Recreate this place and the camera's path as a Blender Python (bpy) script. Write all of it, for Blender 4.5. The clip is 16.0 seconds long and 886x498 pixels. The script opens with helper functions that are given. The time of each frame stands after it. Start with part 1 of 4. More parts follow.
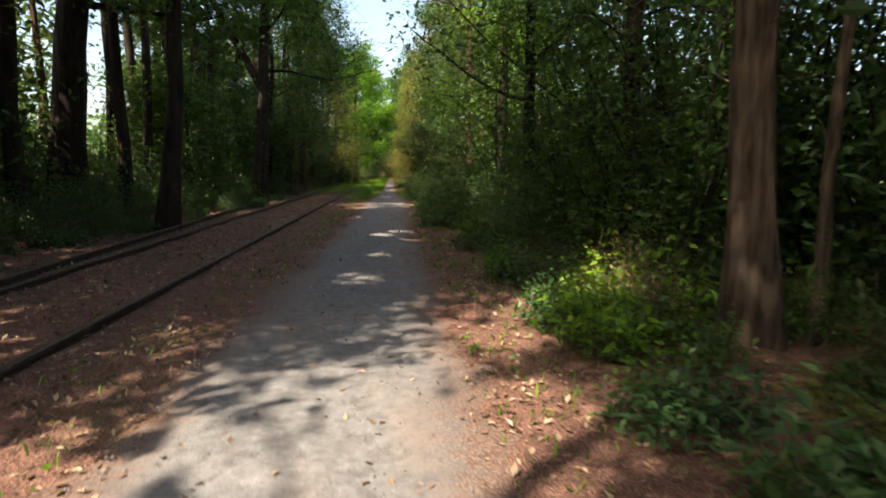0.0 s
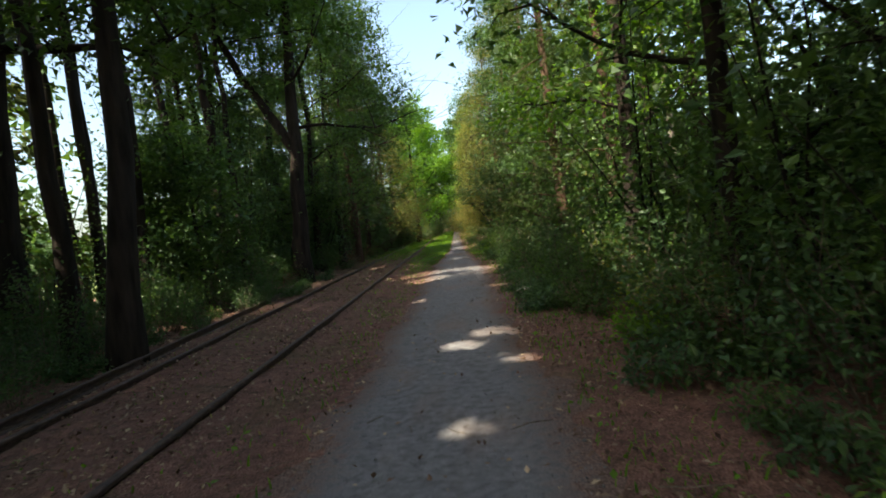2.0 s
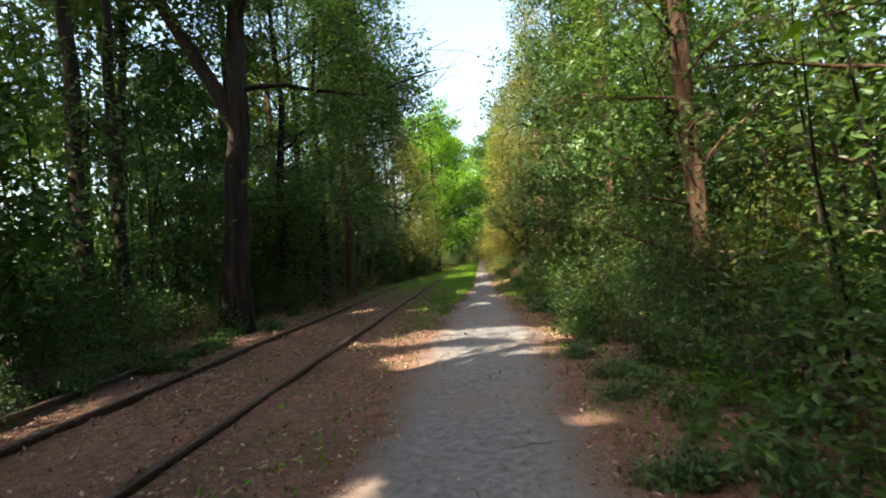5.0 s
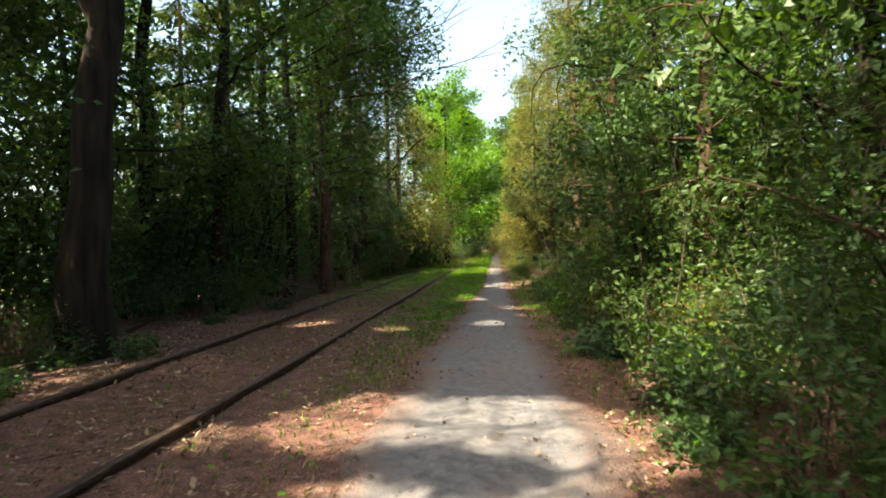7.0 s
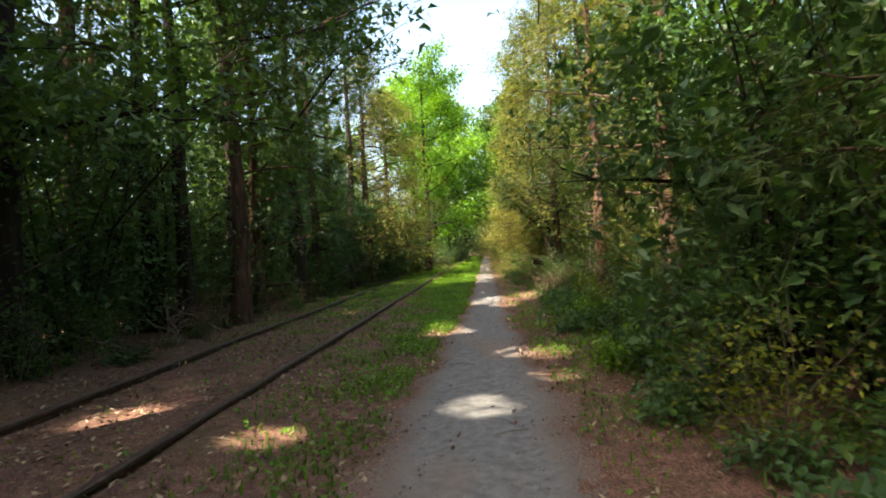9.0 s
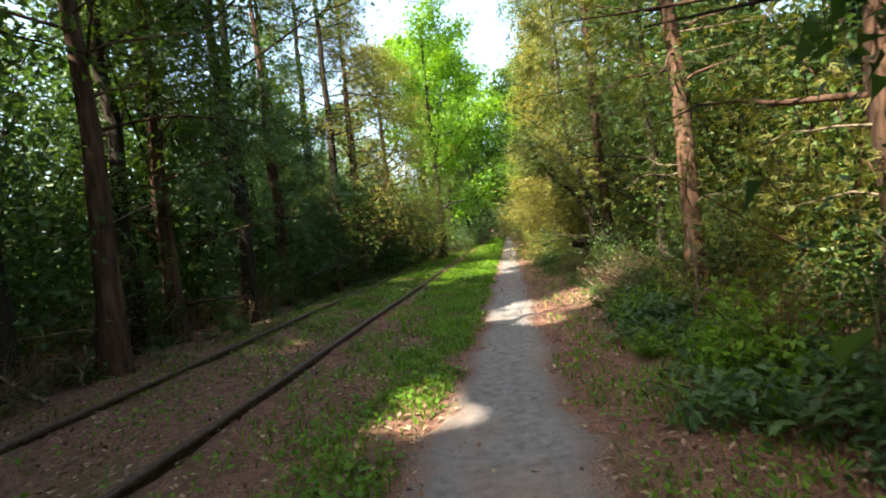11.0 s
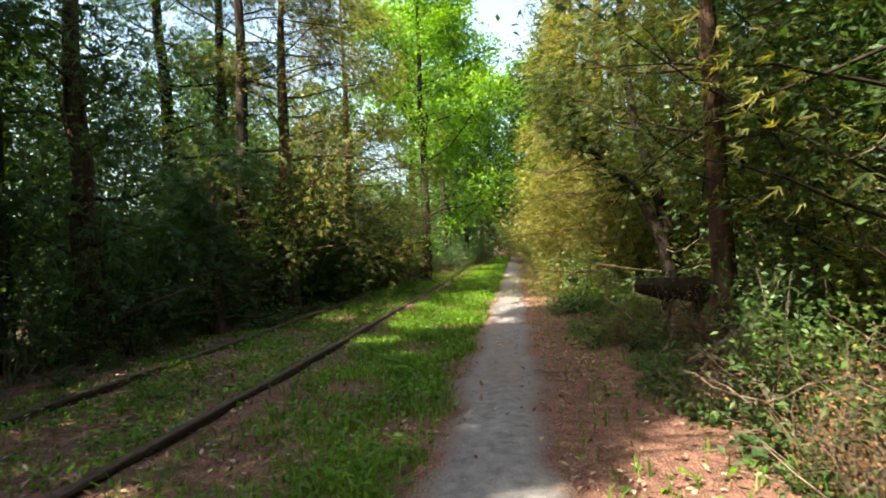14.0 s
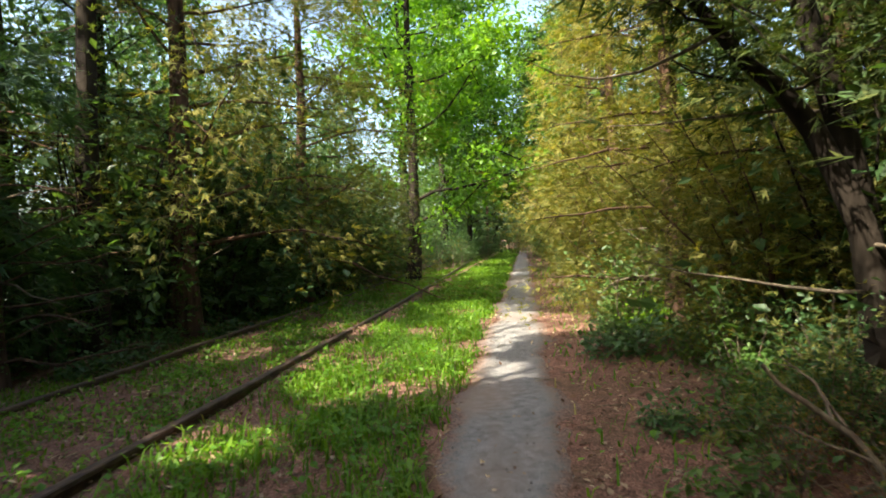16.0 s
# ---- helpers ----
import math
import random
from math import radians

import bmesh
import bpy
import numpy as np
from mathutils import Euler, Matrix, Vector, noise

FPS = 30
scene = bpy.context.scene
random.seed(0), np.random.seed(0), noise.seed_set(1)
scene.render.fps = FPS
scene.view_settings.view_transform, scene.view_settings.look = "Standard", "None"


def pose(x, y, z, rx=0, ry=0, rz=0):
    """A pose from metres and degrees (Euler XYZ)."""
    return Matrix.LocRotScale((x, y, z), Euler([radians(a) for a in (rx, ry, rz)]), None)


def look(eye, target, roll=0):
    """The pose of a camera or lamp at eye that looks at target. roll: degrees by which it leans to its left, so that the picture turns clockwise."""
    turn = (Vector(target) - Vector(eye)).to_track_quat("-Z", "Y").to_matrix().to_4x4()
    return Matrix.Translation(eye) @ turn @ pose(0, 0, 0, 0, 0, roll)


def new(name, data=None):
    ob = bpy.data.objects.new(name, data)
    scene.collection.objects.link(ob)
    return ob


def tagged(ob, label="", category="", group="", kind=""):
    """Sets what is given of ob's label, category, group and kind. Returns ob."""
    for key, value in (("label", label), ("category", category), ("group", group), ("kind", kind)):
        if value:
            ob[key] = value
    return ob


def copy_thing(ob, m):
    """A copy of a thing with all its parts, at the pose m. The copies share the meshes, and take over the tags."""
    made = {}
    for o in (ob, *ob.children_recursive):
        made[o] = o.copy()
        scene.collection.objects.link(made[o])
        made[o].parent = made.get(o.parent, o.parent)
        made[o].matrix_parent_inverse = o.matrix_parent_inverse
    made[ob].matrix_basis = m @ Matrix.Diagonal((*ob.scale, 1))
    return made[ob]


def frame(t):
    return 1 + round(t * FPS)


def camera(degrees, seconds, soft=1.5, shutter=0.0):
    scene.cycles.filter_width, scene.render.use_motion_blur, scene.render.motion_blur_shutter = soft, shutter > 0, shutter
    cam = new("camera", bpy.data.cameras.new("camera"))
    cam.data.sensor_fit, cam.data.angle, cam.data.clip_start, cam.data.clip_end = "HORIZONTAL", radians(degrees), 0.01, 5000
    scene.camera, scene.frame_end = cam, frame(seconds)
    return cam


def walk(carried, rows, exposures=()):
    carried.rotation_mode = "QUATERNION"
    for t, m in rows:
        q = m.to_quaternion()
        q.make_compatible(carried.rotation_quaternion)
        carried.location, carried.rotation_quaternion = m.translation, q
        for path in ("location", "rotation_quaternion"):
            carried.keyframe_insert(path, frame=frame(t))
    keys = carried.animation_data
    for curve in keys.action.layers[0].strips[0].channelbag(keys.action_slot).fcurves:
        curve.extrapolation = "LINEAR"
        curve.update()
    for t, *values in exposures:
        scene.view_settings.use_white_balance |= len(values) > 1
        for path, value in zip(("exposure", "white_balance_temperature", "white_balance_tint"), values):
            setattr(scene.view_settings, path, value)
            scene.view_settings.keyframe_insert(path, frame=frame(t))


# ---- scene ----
cam = camera(74.3, 16.0, soft=1.8, shutter=0.2)
METRES, EYE, TILT, LEAN, TURN = 38.5, 1.33, 0.27, 0.0, -4.8
ROWS = [
    (0.0, 0.0, 0.0, 0.0, 0.0, -8.11, -0.02),
    (0.5, -0.004, 0.0348, 0.0001, 4.1, -6.03, 5.46),
    (1.0, -0.0077, 0.0694, 0.0012, 5.12, -4.42, 7.33),
    (1.5, -0.0107, 0.1017, -0.0002, 5.37, -3.33, 7.31),
    (2.0, -0.0145, 0.1337, 0.0008, 6.14, -2.73, 7.4),
    (2.5, -0.0183, 0.1675, 0.0004, 6.41, -2.45, 7.0),
    (3.0, -0.0214, 0.1994, -0.0004, 5.74, -2.51, 5.94),
    (3.5, -0.0249, 0.2305, -0.0005, 5.79, -3.02, 5.22),
    (4.0, -0.0283, 0.2628, -0.0015, 7.2, -1.88, 5.57),
    (6.5, -0.0387, 0.4235, -0.0022, 10.36, 1.08, 3.03),
    (7.0, -0.042, 0.4568, -0.0022, 10.2, -0.67, 1.59),
    (7.5, -0.0458, 0.4922, -0.0039, 12.01, -0.1, 1.68),
    (8.0, -0.0488, 0.5282, -0.0032, 11.48, 0.53, 3.13),
    (8.5, -0.0518, 0.5586, -0.0047, 9.19, 0.13, 3.19),
    (9.0, -0.0542, 0.5893, -0.0046, 9.11, -0.28, 3.65),
    (11.5, -0.0649, 0.7408, -0.005, 11.57, -2.39, 7.2),
    (12.0, -0.0664, 0.7688, -0.006, 11.75, -2.93, 6.89),
    (12.5, -0.0692, 0.7973, -0.006, 11.92, -2.99, 6.44),
    (13.0, -0.0715, 0.8274, -0.0054, 12.15, -1.71, 6.14),
    (13.5, -0.0743, 0.8561, -0.0067, 11.68, -0.08, 4.37),
    (14.0, -0.077, 0.8838, -0.0067, 11.98, -0.34, 2.88),
    (14.5, -0.0798, 0.9128, -0.0079, 12.17, -0.5, 2.64),
    (15.0, -0.0814, 0.9417, -0.0068, 13.38, 1.08, 3.26),
    (15.5, -0.0833, 0.9686, -0.0078, 13.09, -0.86, 2.82),
    (16.0, -0.0871, 0.9955, -0.0081, 12.87, -1.05, 2.62),
]
walk(cam, [(t, pose(0, 0, EYE, TILT, LEAN, TURN) @ pose(METRES * x, METRES * y, METRES * z, 90 + pitch, roll, yaw)) for t, x, y, z, yaw, pitch, roll in ROWS],
     [(0, 1.5, 7300, 8), (1.0, 1.5, 7100, 5), (2.5, 1.65, 6900, 4), (4, 2.05, 7000, 4), (7, 2.1, 7500, 4), (9, 2.2, 7300, 4), (12.0, 2.4, 7100, 4), (14.0, 2.15, 7200, 4), (16, 2.1, 7000, 2)])

# ---- world, sun ----
SUN_EL, SUN_AZ = radians(50), radians(-137)          # azimuth from +y towards +x: behind the walker, on the track's side
TO_SUN = Vector((math.sin(SUN_AZ) * math.cos(SUN_EL), math.cos(SUN_AZ) * math.cos(SUN_EL), math.sin(SUN_EL)))
world = bpy.data.worlds.new("sky")
scene.world = world
world.use_nodes = True
wn = world.node_tree.nodes
sky = wn.new("ShaderNodeTexSky")
sky.sky_type, sky.sun_disc = "NISHITA", False
sky.dust_density = 3.5
sky.sun_elevation, sky.sun_rotation = SUN_EL, SUN_AZ
world.node_tree.links.new(sky.outputs[0], wn["Background"].inputs[0])
wn["Background"].inputs[1].default_value = 0.15
sun = new("sun", bpy.data.lights.new("sun", "SUN"))
sun.data.energy, sun.data.angle, sun.data.color = 5.0, radians(0.5), (1.0, 0.93, 0.82)
sun.matrix_world = look(TO_SUN * 60, (0, 0, 0))

# ---- materials ----


class Nodes:
    """A material with its shader nodes at hand."""

    def __init__(self, name):
        self.mat = bpy.data.materials.new(name)
        self.mat.use_nodes = True
        self.tree = self.mat.node_tree
        self.bsdf = self.tree.nodes["Principled BSDF"]
        self.out = self.tree.nodes["Material Output"]

    def add(self, kind, **values):
        n = self.tree.nodes.new("ShaderNode" + kind)
        for k, v in values.items():
            n.inputs[k.replace("_", " ")].default_value = v
        return n

    def link(self, a, b):
        self.tree.links.new(a, b)

    def noise(self, scale, detail=4.0, where=None, stretch=None):
        n = self.add("TexNoise", Scale=scale, Detail=detail)
        source = where or self.add("NewGeometry").outputs["Position"]
        if stretch:
            m = self.add("Mapping")
            m.inputs["Scale"].default_value = stretch
            self.link(source, m.inputs["Vector"])
            source = m.outputs[0]
        self.link(source, n.inputs["Vector"])
        return n.outputs["Fac"]

    def ramp(self, fac, *stops):
        r = self.tree.nodes.new("ShaderNodeValToRGB")
        e = r.color_ramp.elements
        while len(e) < len(stops):
            e.new(0.5)
        for k, (at, colour) in zip(e, stops):
            k.position, k.color = at, (*colour, 1)
        self.link(fac, r.inputs[0])
        return r.outputs[0]

    def mix(self, fac, a, b, blend="MIX"):
        m = self.tree.nodes.new("ShaderNodeMix")
        m.data_type, m.blend_type = "RGBA", blend
        for s, v in ((m.inputs[0], fac), (m.inputs[6], a), (m.inputs[7], b)):
            if isinstance(v, bpy.types.NodeSocket):
                self.link(v, s)
            elif isinstance(v, tuple):
                s.default_value = (*v, 1)
            else:
                s.default_value = v
        return m.outputs[2]

    def maths(self, op, a, b=0.0):
        m = self.tree.nodes.new("ShaderNodeMath")
        m.operation = op
        for s, v in ((m.inputs[0], a), (m.inputs[1], b)):
            if isinstance(v, bpy.types.NodeSocket):
                self.link(v, s)
            else:
                s.default_value = v
        return m.outputs[0]

    def bump(self, height, strength, distance=0.02):
        b = self.add("Bump", Strength=strength, Distance=distance)
        self.link(height, b.inputs["Height"])
        self.link(b.outputs[0], self.bsdf.inputs["Normal"])

    def finish(self, colour, rough=0.8, gloss=0.3):
        self.link(colour, self.bsdf.inputs["Base Color"])
        self.bsdf.inputs["Roughness"].default_value = rough
        self.bsdf.inputs["Specular IOR Level"].default_value = gloss
        return self.mat


def leaf_material(name, dark, mid, light, through_light=0.35, rough=0.45, gloss=0.35):
    """Foliage: colour varies leaf by leaf, spray by spray and plant by plant; light shines through it."""
    n = Nodes(name)
    geo, info = n.add("NewGeometry"), n.add("ObjectInfo")
    c = n.ramp(geo.outputs["Random Per Island"], (0.0, dark), (0.5, mid), (1.0, light))
    patch = n.ramp(n.noise(1.3, 3.0), (0.3, (0.62, 0.62, 0.66)), (0.7, (1.25, 1.2, 0.95)))
    c = n.mix(0.8, c, patch, "MULTIPLY")
    c = n.mix(0.6, c, n.ramp(info.outputs["Random"], (0.0, (0.72, 0.85, 0.85)), (1.0, (1.22, 1.1, 0.9))), "MULTIPLY")
    n.finish(c, rough, gloss)
    t = n.add("BsdfTranslucent")
    n.link(n.mix(1.0, c, (1.5, 1.45, 0.55), "MULTIPLY"), t.inputs["Color"])
    m = n.add("MixShader")
    m.inputs[0].default_value = through_light
    n.link(n.bsdf.outputs[0], m.inputs[1])
    n.link(t.outputs[0], m.inputs[2])
    n.link(m.outputs[0], n.out.inputs["Surface"])
    return n.mat


def bark_material(name, dark, light, scale=9.0):
    n = Nodes(name)
    grain = n.noise(scale, 8.0, stretch=(1, 1, 0.16))
    c = n.ramp(grain, (0.32, dark), (0.68, light))
    c = n.mix(0.7, c, n.ramp(n.noise(1.1, 3.0), (0.3, (0.6, 0.62, 0.6)), (0.7, (1.2, 1.15, 1.05))), "MULTIPLY")
    n.bump(grain, 0.9, 0.03)
    return n.finish(c, 0.92, 0.15)


LEAF_OAK = leaf_material("leaf_broad_green", (0.040, 0.082, 0.022), (0.062, 0.125, 0.032), (0.10, 0.175, 0.045), 0.38)
LEAF_BRIGHT = leaf_material("leaf_fresh_green", (0.07, 0.175, 0.016), (0.12, 0.255, 0.024), (0.18, 0.31, 0.034), 0.45)
LEAF_DARK = leaf_material("leaf_deep_green", (0.036, 0.082, 0.032), (0.056, 0.118, 0.044), (0.088, 0.158, 0.06), 0.36)
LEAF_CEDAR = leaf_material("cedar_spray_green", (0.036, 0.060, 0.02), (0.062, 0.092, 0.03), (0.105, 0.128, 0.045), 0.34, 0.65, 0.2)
# olive lifted towards straw: sunlight on the far cedars is put into the colour
LEAF_OLIVE_LIT = leaf_material("cedar_spray_olive_sunlit", (0.085, 0.10, 0.025), (0.155, 0.165, 0.045), (0.27, 0.24, 0.085), 0.38, 0.65, 0.2)
LEAF_BROWN = leaf_material("leaf_dead_brown", (0.10, 0.05, 0.028), (0.20, 0.105, 0.055), (0.32, 0.20, 0.11), 0.2, 0.8, 0.15)
LEAF_YELLOW = leaf_material("leaf_yellow_green", (0.10, 0.13, 0.018), (0.17, 0.19, 0.025), (0.24, 0.23, 0.04), 0.4)
GRASS = leaf_material("grass_green", (0.055, 0.14, 0.014), (0.10, 0.22, 0.02), (0.16, 0.27, 0.03), 0.45, 0.55, 0.3)
GRASS_DRY = leaf_material("grass_dry_straw", (0.20, 0.16, 0.07), (0.32, 0.25, 0.11), (0.40, 0.33, 0.17), 0.3, 0.7, 0.2)
LITTER = leaf_material("leaf_litter_brown", (0.07, 0.038, 0.028), (0.20, 0.115, 0.085), (0.50, 0.37, 0.29), 0.05, 0.75, 0.2)
# brown bark taken near black: the trunks' silhouette shade is in the colour
BARK_SHADED = bark_material("bark_brown_shaded", (0.012, 0.009, 0.007), (0.042, 0.031, 0.025))
BARK_CEDAR = bark_material("bark_cedar_red_grey", (0.032, 0.018, 0.013), (0.135, 0.078, 0.056), 14.0)
BARK_GREY = bark_material("bark_shaggy_grey_brown", (0.025, 0.018, 0.014), (0.13, 0.095, 0.072), 16.0)
BARK_PALE = bark_material("bark_pale_grey", (0.16, 0.13, 0.10), (0.42, 0.36, 0.30), 7.0)
TWIG = bark_material("twig_grey_brown", (0.07, 0.052, 0.04), (0.24, 0.19, 0.145), 20.0)


def ground_material():
    """Needle and leaf litter on reddish earth, greener away from the trail."""
    n = Nodes("forest_floor_litter")
    pos = n.add("NewGeometry").outputs["Position"]
    xyz = n.add("SeparateXYZ")
    n.link(pos, xyz.inputs[0])
    fine, mid, wide = n.noise(70, 6, pos), n.noise(9, 5, pos), n.noise(0.8, 3, pos)
    c = n.ramp(fine, (0.3, (0.08, 0.041, 0.031)), (0.5, (0.19, 0.100, 0.076)), (0.72, (0.37, 0.215, 0.165)))
    c = n.mix(0.8, c, n.ramp(mid, (0.3, (0.55, 0.52, 0.52)), (0.7, (1.3, 1.2, 1.15))), "MULTIPLY")
    c = n.mix(n.ramp(wide, (0.52, (0, 0, 0)), (0.72, (0.45, 0.45, 0.45))), c, (0.085, 0.085, 0.035))
    away = n.maths("MULTIPLY", n.maths("SUBTRACT", n.maths("ABSOLUTE", n.maths("ADD", xyz.outputs[0], 1.5)), 13.0), 0.25)
    far = n.mix(n.noise(0.3, 3, pos), (0.10, 0.16, 0.035), (0.26, 0.27, 0.09))
    c = n.mix(n.ramp(away, (0.0, (0, 0, 0)), (1.0, (1, 1, 1))), c, far)
    n.bump(n.maths("ADD", fine, n.maths("MULTIPLY", mid, 1.5)), 0.9, 0.03)
    return n.finish(c, 0.9, 0.2)


def path_material():
    n = Nodes("trail_grey_grit")
    pos = n.add("NewGeometry").outputs["Position"]
    grit, mid, wide = n.noise(240, 3, pos), n.noise(14, 6, pos), n.noise(1.5, 4, pos, (1.0, 0.35, 1.0))
    c = n.ramp(grit, (0.3, (0.085, 0.080, 0.079)), (0.5, (0.18, 0.170, 0.168)), (0.72, (0.34, 0.32, 0.315)))
    c = n.mix(0.9, c, n.ramp(mid, (0.3, (0.62, 0.60, 0.60)), (0.7, (1.25, 1.25, 1.27))), "MULTIPLY")
    c = n.mix(n.ramp(wide, (0.50, (0, 0, 0)), (0.68, (0.55, 0.55, 0.55))), c, (0.22, 0.15, 0.115))
    side = n.tree.nodes.new("ShaderNodeAttribute")
    side.attribute_name = "edge"
    mixed = n.maths("ADD", n.maths("MULTIPLY", n.maths("SUBTRACT", side.outputs["Fac"], 0.62), 1.6), n.maths("MULTIPLY", n.maths("SUBTRACT", mid, 0.5), 1.3))
    litter = n.ramp(n.noise(70, 6, pos), (0.3, (0.06, 0.036, 0.028)), (0.5, (0.15, 0.092, 0.072)), (0.72, (0.30, 0.20, 0.16)))
    c = n.mix(n.ramp(mixed, (0.0, (0, 0, 0)), (0.6, (1, 1, 1))), c, litter)
    n.bump(n.maths("ADD", grit, n.maths("MULTIPLY", mid, 0.5)), 0.45, 0.008)
    return n.finish(c, 0.9, 0.2)


def rail_material():
    n = Nodes("rail_rusted_steel")
    pos = n.add("NewGeometry").outputs["Position"]
    c = n.ramp(n.noise(35, 6, pos, (1, 0.3, 1)), (0.3, (0.03, 0.020, 0.016)), (0.55, (0.085, 0.052, 0.038)), (0.75, (0.16, 0.105, 0.078)))
    n.bump(n.noise(90, 4, pos), 0.4, 0.004)
    n.bsdf.inputs["Metallic"].default_value = 0.35
    return n.finish(c, 0.6, 0.4)


def stone_material():
    n = Nodes("stone_pale_tan")
    pos = n.add("NewGeometry").outputs["Position"]
    c = n.ramp(n.noise(22, 6, pos), (0.3, (0.22, 0.17, 0.12)), (0.5, (0.42, 0.35, 0.27)), (0.7, (0.58, 0.52, 0.43)))
    n.bump(n.noise(60, 5, pos), 0.5, 0.01)
    return n.finish(c, 0.9, 0.2)


STONE = stone_material()
GROUND, PATH, RAIL = ground_material(), path_material(), rail_material()

# ---- mesh helpers ----


def mesh_of(name, verts, faces, material, smooth=False):
    """A mesh from an array of points and an array of faces with equal corner counts."""
    verts, faces = np.asarray(verts, np.float32), np.asarray(faces, np.int32)
    me = bpy.data.meshes.new(name)
    me.vertices.add(len(verts))
    me.vertices.foreach_set("co", verts.ravel())
    count, corners = faces.shape
    me.loops.add(count * corners)
    me.loops.foreach_set("vertex_index", faces.ravel())
    me.polygons.add(count)
    me.polygons.foreach_set("loop_start", np.arange(count, dtype=np.int32) * corners)
    me.polygons.foreach_set("use_smooth", np.full(count, smooth))
    me.update(calc_edges=True)
    me.materials.append(material)
    return me


def part(name, me, parent, label=""):
    ob = new(name, me)
    ob.parent = parent
    return tagged(ob, label)


def thing(name, x, y, z, label, category, group=""):
    """The empty at a thing's base, which holds its parts."""
    ob = new(name)
    ob.location, ob.empty_display_size = (x, y, z), 0.2
    return tagged(ob, label, category, group)


def tube(points, radii, sides=7, rng=None, rough=0.0, cap=True):
    """A tapered tube along points: arrays of corners and four-cornered faces."""
    p, r = np.asarray(points, float), np.asarray(radii, float)
    k = len(p)
    way = np.gradient(p, axis=0)
    way /= np.linalg.norm(way, axis=1, keepdims=True) + 1e-9
    side = np.cross(way, np.array((0.31, 0.95, 0.05)))
    side /= np.linalg.norm(side, axis=1, keepdims=True) + 1e-9
    over = np.cross(way, side)
    a = np.linspace(0, 2 * np.pi, sides, endpoint=False)
    rr = r[:, None] * np.ones(sides)
    if rng is not None and rough:
        rr = rr * (1 + rng.normal(0, rough, (1, sides)) + rng.normal(0, rough * 0.5, (k, sides)))
    v = p[:, None] + rr[..., None] * (np.cos(a)[None, :, None] * side[:, None] + np.sin(a)[None, :, None] * over[:, None])
    i, j = np.meshgrid(np.arange(k - 1), np.arange(sides), indexing="ij")
    i, j = i.ravel(), j.ravel()
    n = (j + 1) % sides
    f = np.stack([i * sides + j, i * sides + n, (i + 1) * sides + n, (i + 1) * sides + j], 1)
    return v.reshape(-1, 3), f


def joined(pieces):
    vs, fs, base = [], [], 0
    for v, f in pieces:
        vs.append(v)
        fs.append(np.asarray(f) + base)
        base += len(v)
    return np.concatenate(vs), np.concatenate(fs)


def leaves_at(points, size, rng, aspect=0.5, droop=0.3, flat=0.5, out=None, simple=False):
    """Folded, pointed leaves at points: corners and three-cornered faces. flat: how level they lie; out: the way they point."""
    n = len(points)
    az = rng.uniform(0, 2 * np.pi, n)
    el = rng.normal(-droop, 0.45, n)
    way = np.stack([np.cos(az) * np.cos(el), np.sin(az) * np.cos(el), np.sin(el)], 1)
    if out is not None:
        way = way * 0.6 + out
        way /= np.linalg.norm(way, axis=1, keepdims=True) + 1e-9
    nrm = rng.normal(0, 1, (n, 3)) * (1 - flat)
    nrm[:, 2] += flat * 1.6
    side = np.cross(way, nrm)
    side /= np.linalg.norm(side, axis=1, keepdims=True) + 1e-9
    up = np.cross(side, way)
    l = (size * rng.uniform(0.6, 1.35, n))[:, None]
    w = l * aspect * 0.5
    p = np.asarray(points)
    if simple:
        v = np.stack([p - side * w + up * l * 0.05, p + way * l, p + side * w + way * l * 0.25], 1).reshape(-1, 3)
        return v, np.arange(n * 3).reshape(-1, 3)
    mid = p + way * l * 0.42 + up * l * 0.10
    v = np.stack([p, mid - side * w, p + way * l, mid + side * w], 1).reshape(-1, 3)
    b = np.arange(n)[:, None] * 4
    f = np.concatenate([b + np.array((0, 1, 2)), b + np.array((0, 2, 3))])
    return v, f


def fronds_at(points, size, rng, out, prongs=5):
    """Feathery sprays: a fan of narrow, uneven prongs at each point."""
    n = len(points)
    way = out + rng.normal(0, 0.45, (n, 3))
    way /= np.linalg.norm(way, axis=1, keepdims=True) + 1e-9
    side = np.cross(way, rng.normal(0, 0.6, (n, 3)) + np.array((0, 0, 1.0)))
    side /= np.linalg.norm(side, axis=1, keepdims=True) + 1e-9
    up = np.cross(side, way)
    l = (size * rng.uniform(0.6, 1.4, n))[:, None]
    p, tris = np.asarray(points), []
    for k in range(prongs):
        a = (k / (prongs - 1) - 0.5) * 1.9
        from_ = p + way * l * 0.16 * (k % 3)
        d = way * math.cos(a) + side * math.sin(a) + up * rng.normal(-0.1, 0.2, (n, 1))
        across = side * math.cos(a) - way * math.sin(a)
        long = l * rng.uniform(0.55, 1.0, (n, 1)) * (0.75 if k in (0, prongs - 1) else 1.0)
        tris.append(np.stack([from_ - across * l * 0.055, from_ + d * long, from_ + across * l * 0.055], 1))
    v = np.stack(tris, 1).reshape(-1, 3)
    return v, np.arange(len(v)).reshape(-1, 3)


def bent(start, way, length, rng, steps=6, wander=0.18, pull=0.0):
    """A wandering line of points: pull > 0 turns it up, < 0 lets it droop."""
    pts, d = [np.asarray(start, float)], np.asarray(way, float)
    d = d / np.linalg.norm(d)
    for _ in range(steps):
        d = d + rng.normal(0, wander, 3) + np.array((0, 0, pull))
        d = d / np.linalg.norm(d)
        pts.append(pts[-1] + d * length / steps)
    return np.array(pts)


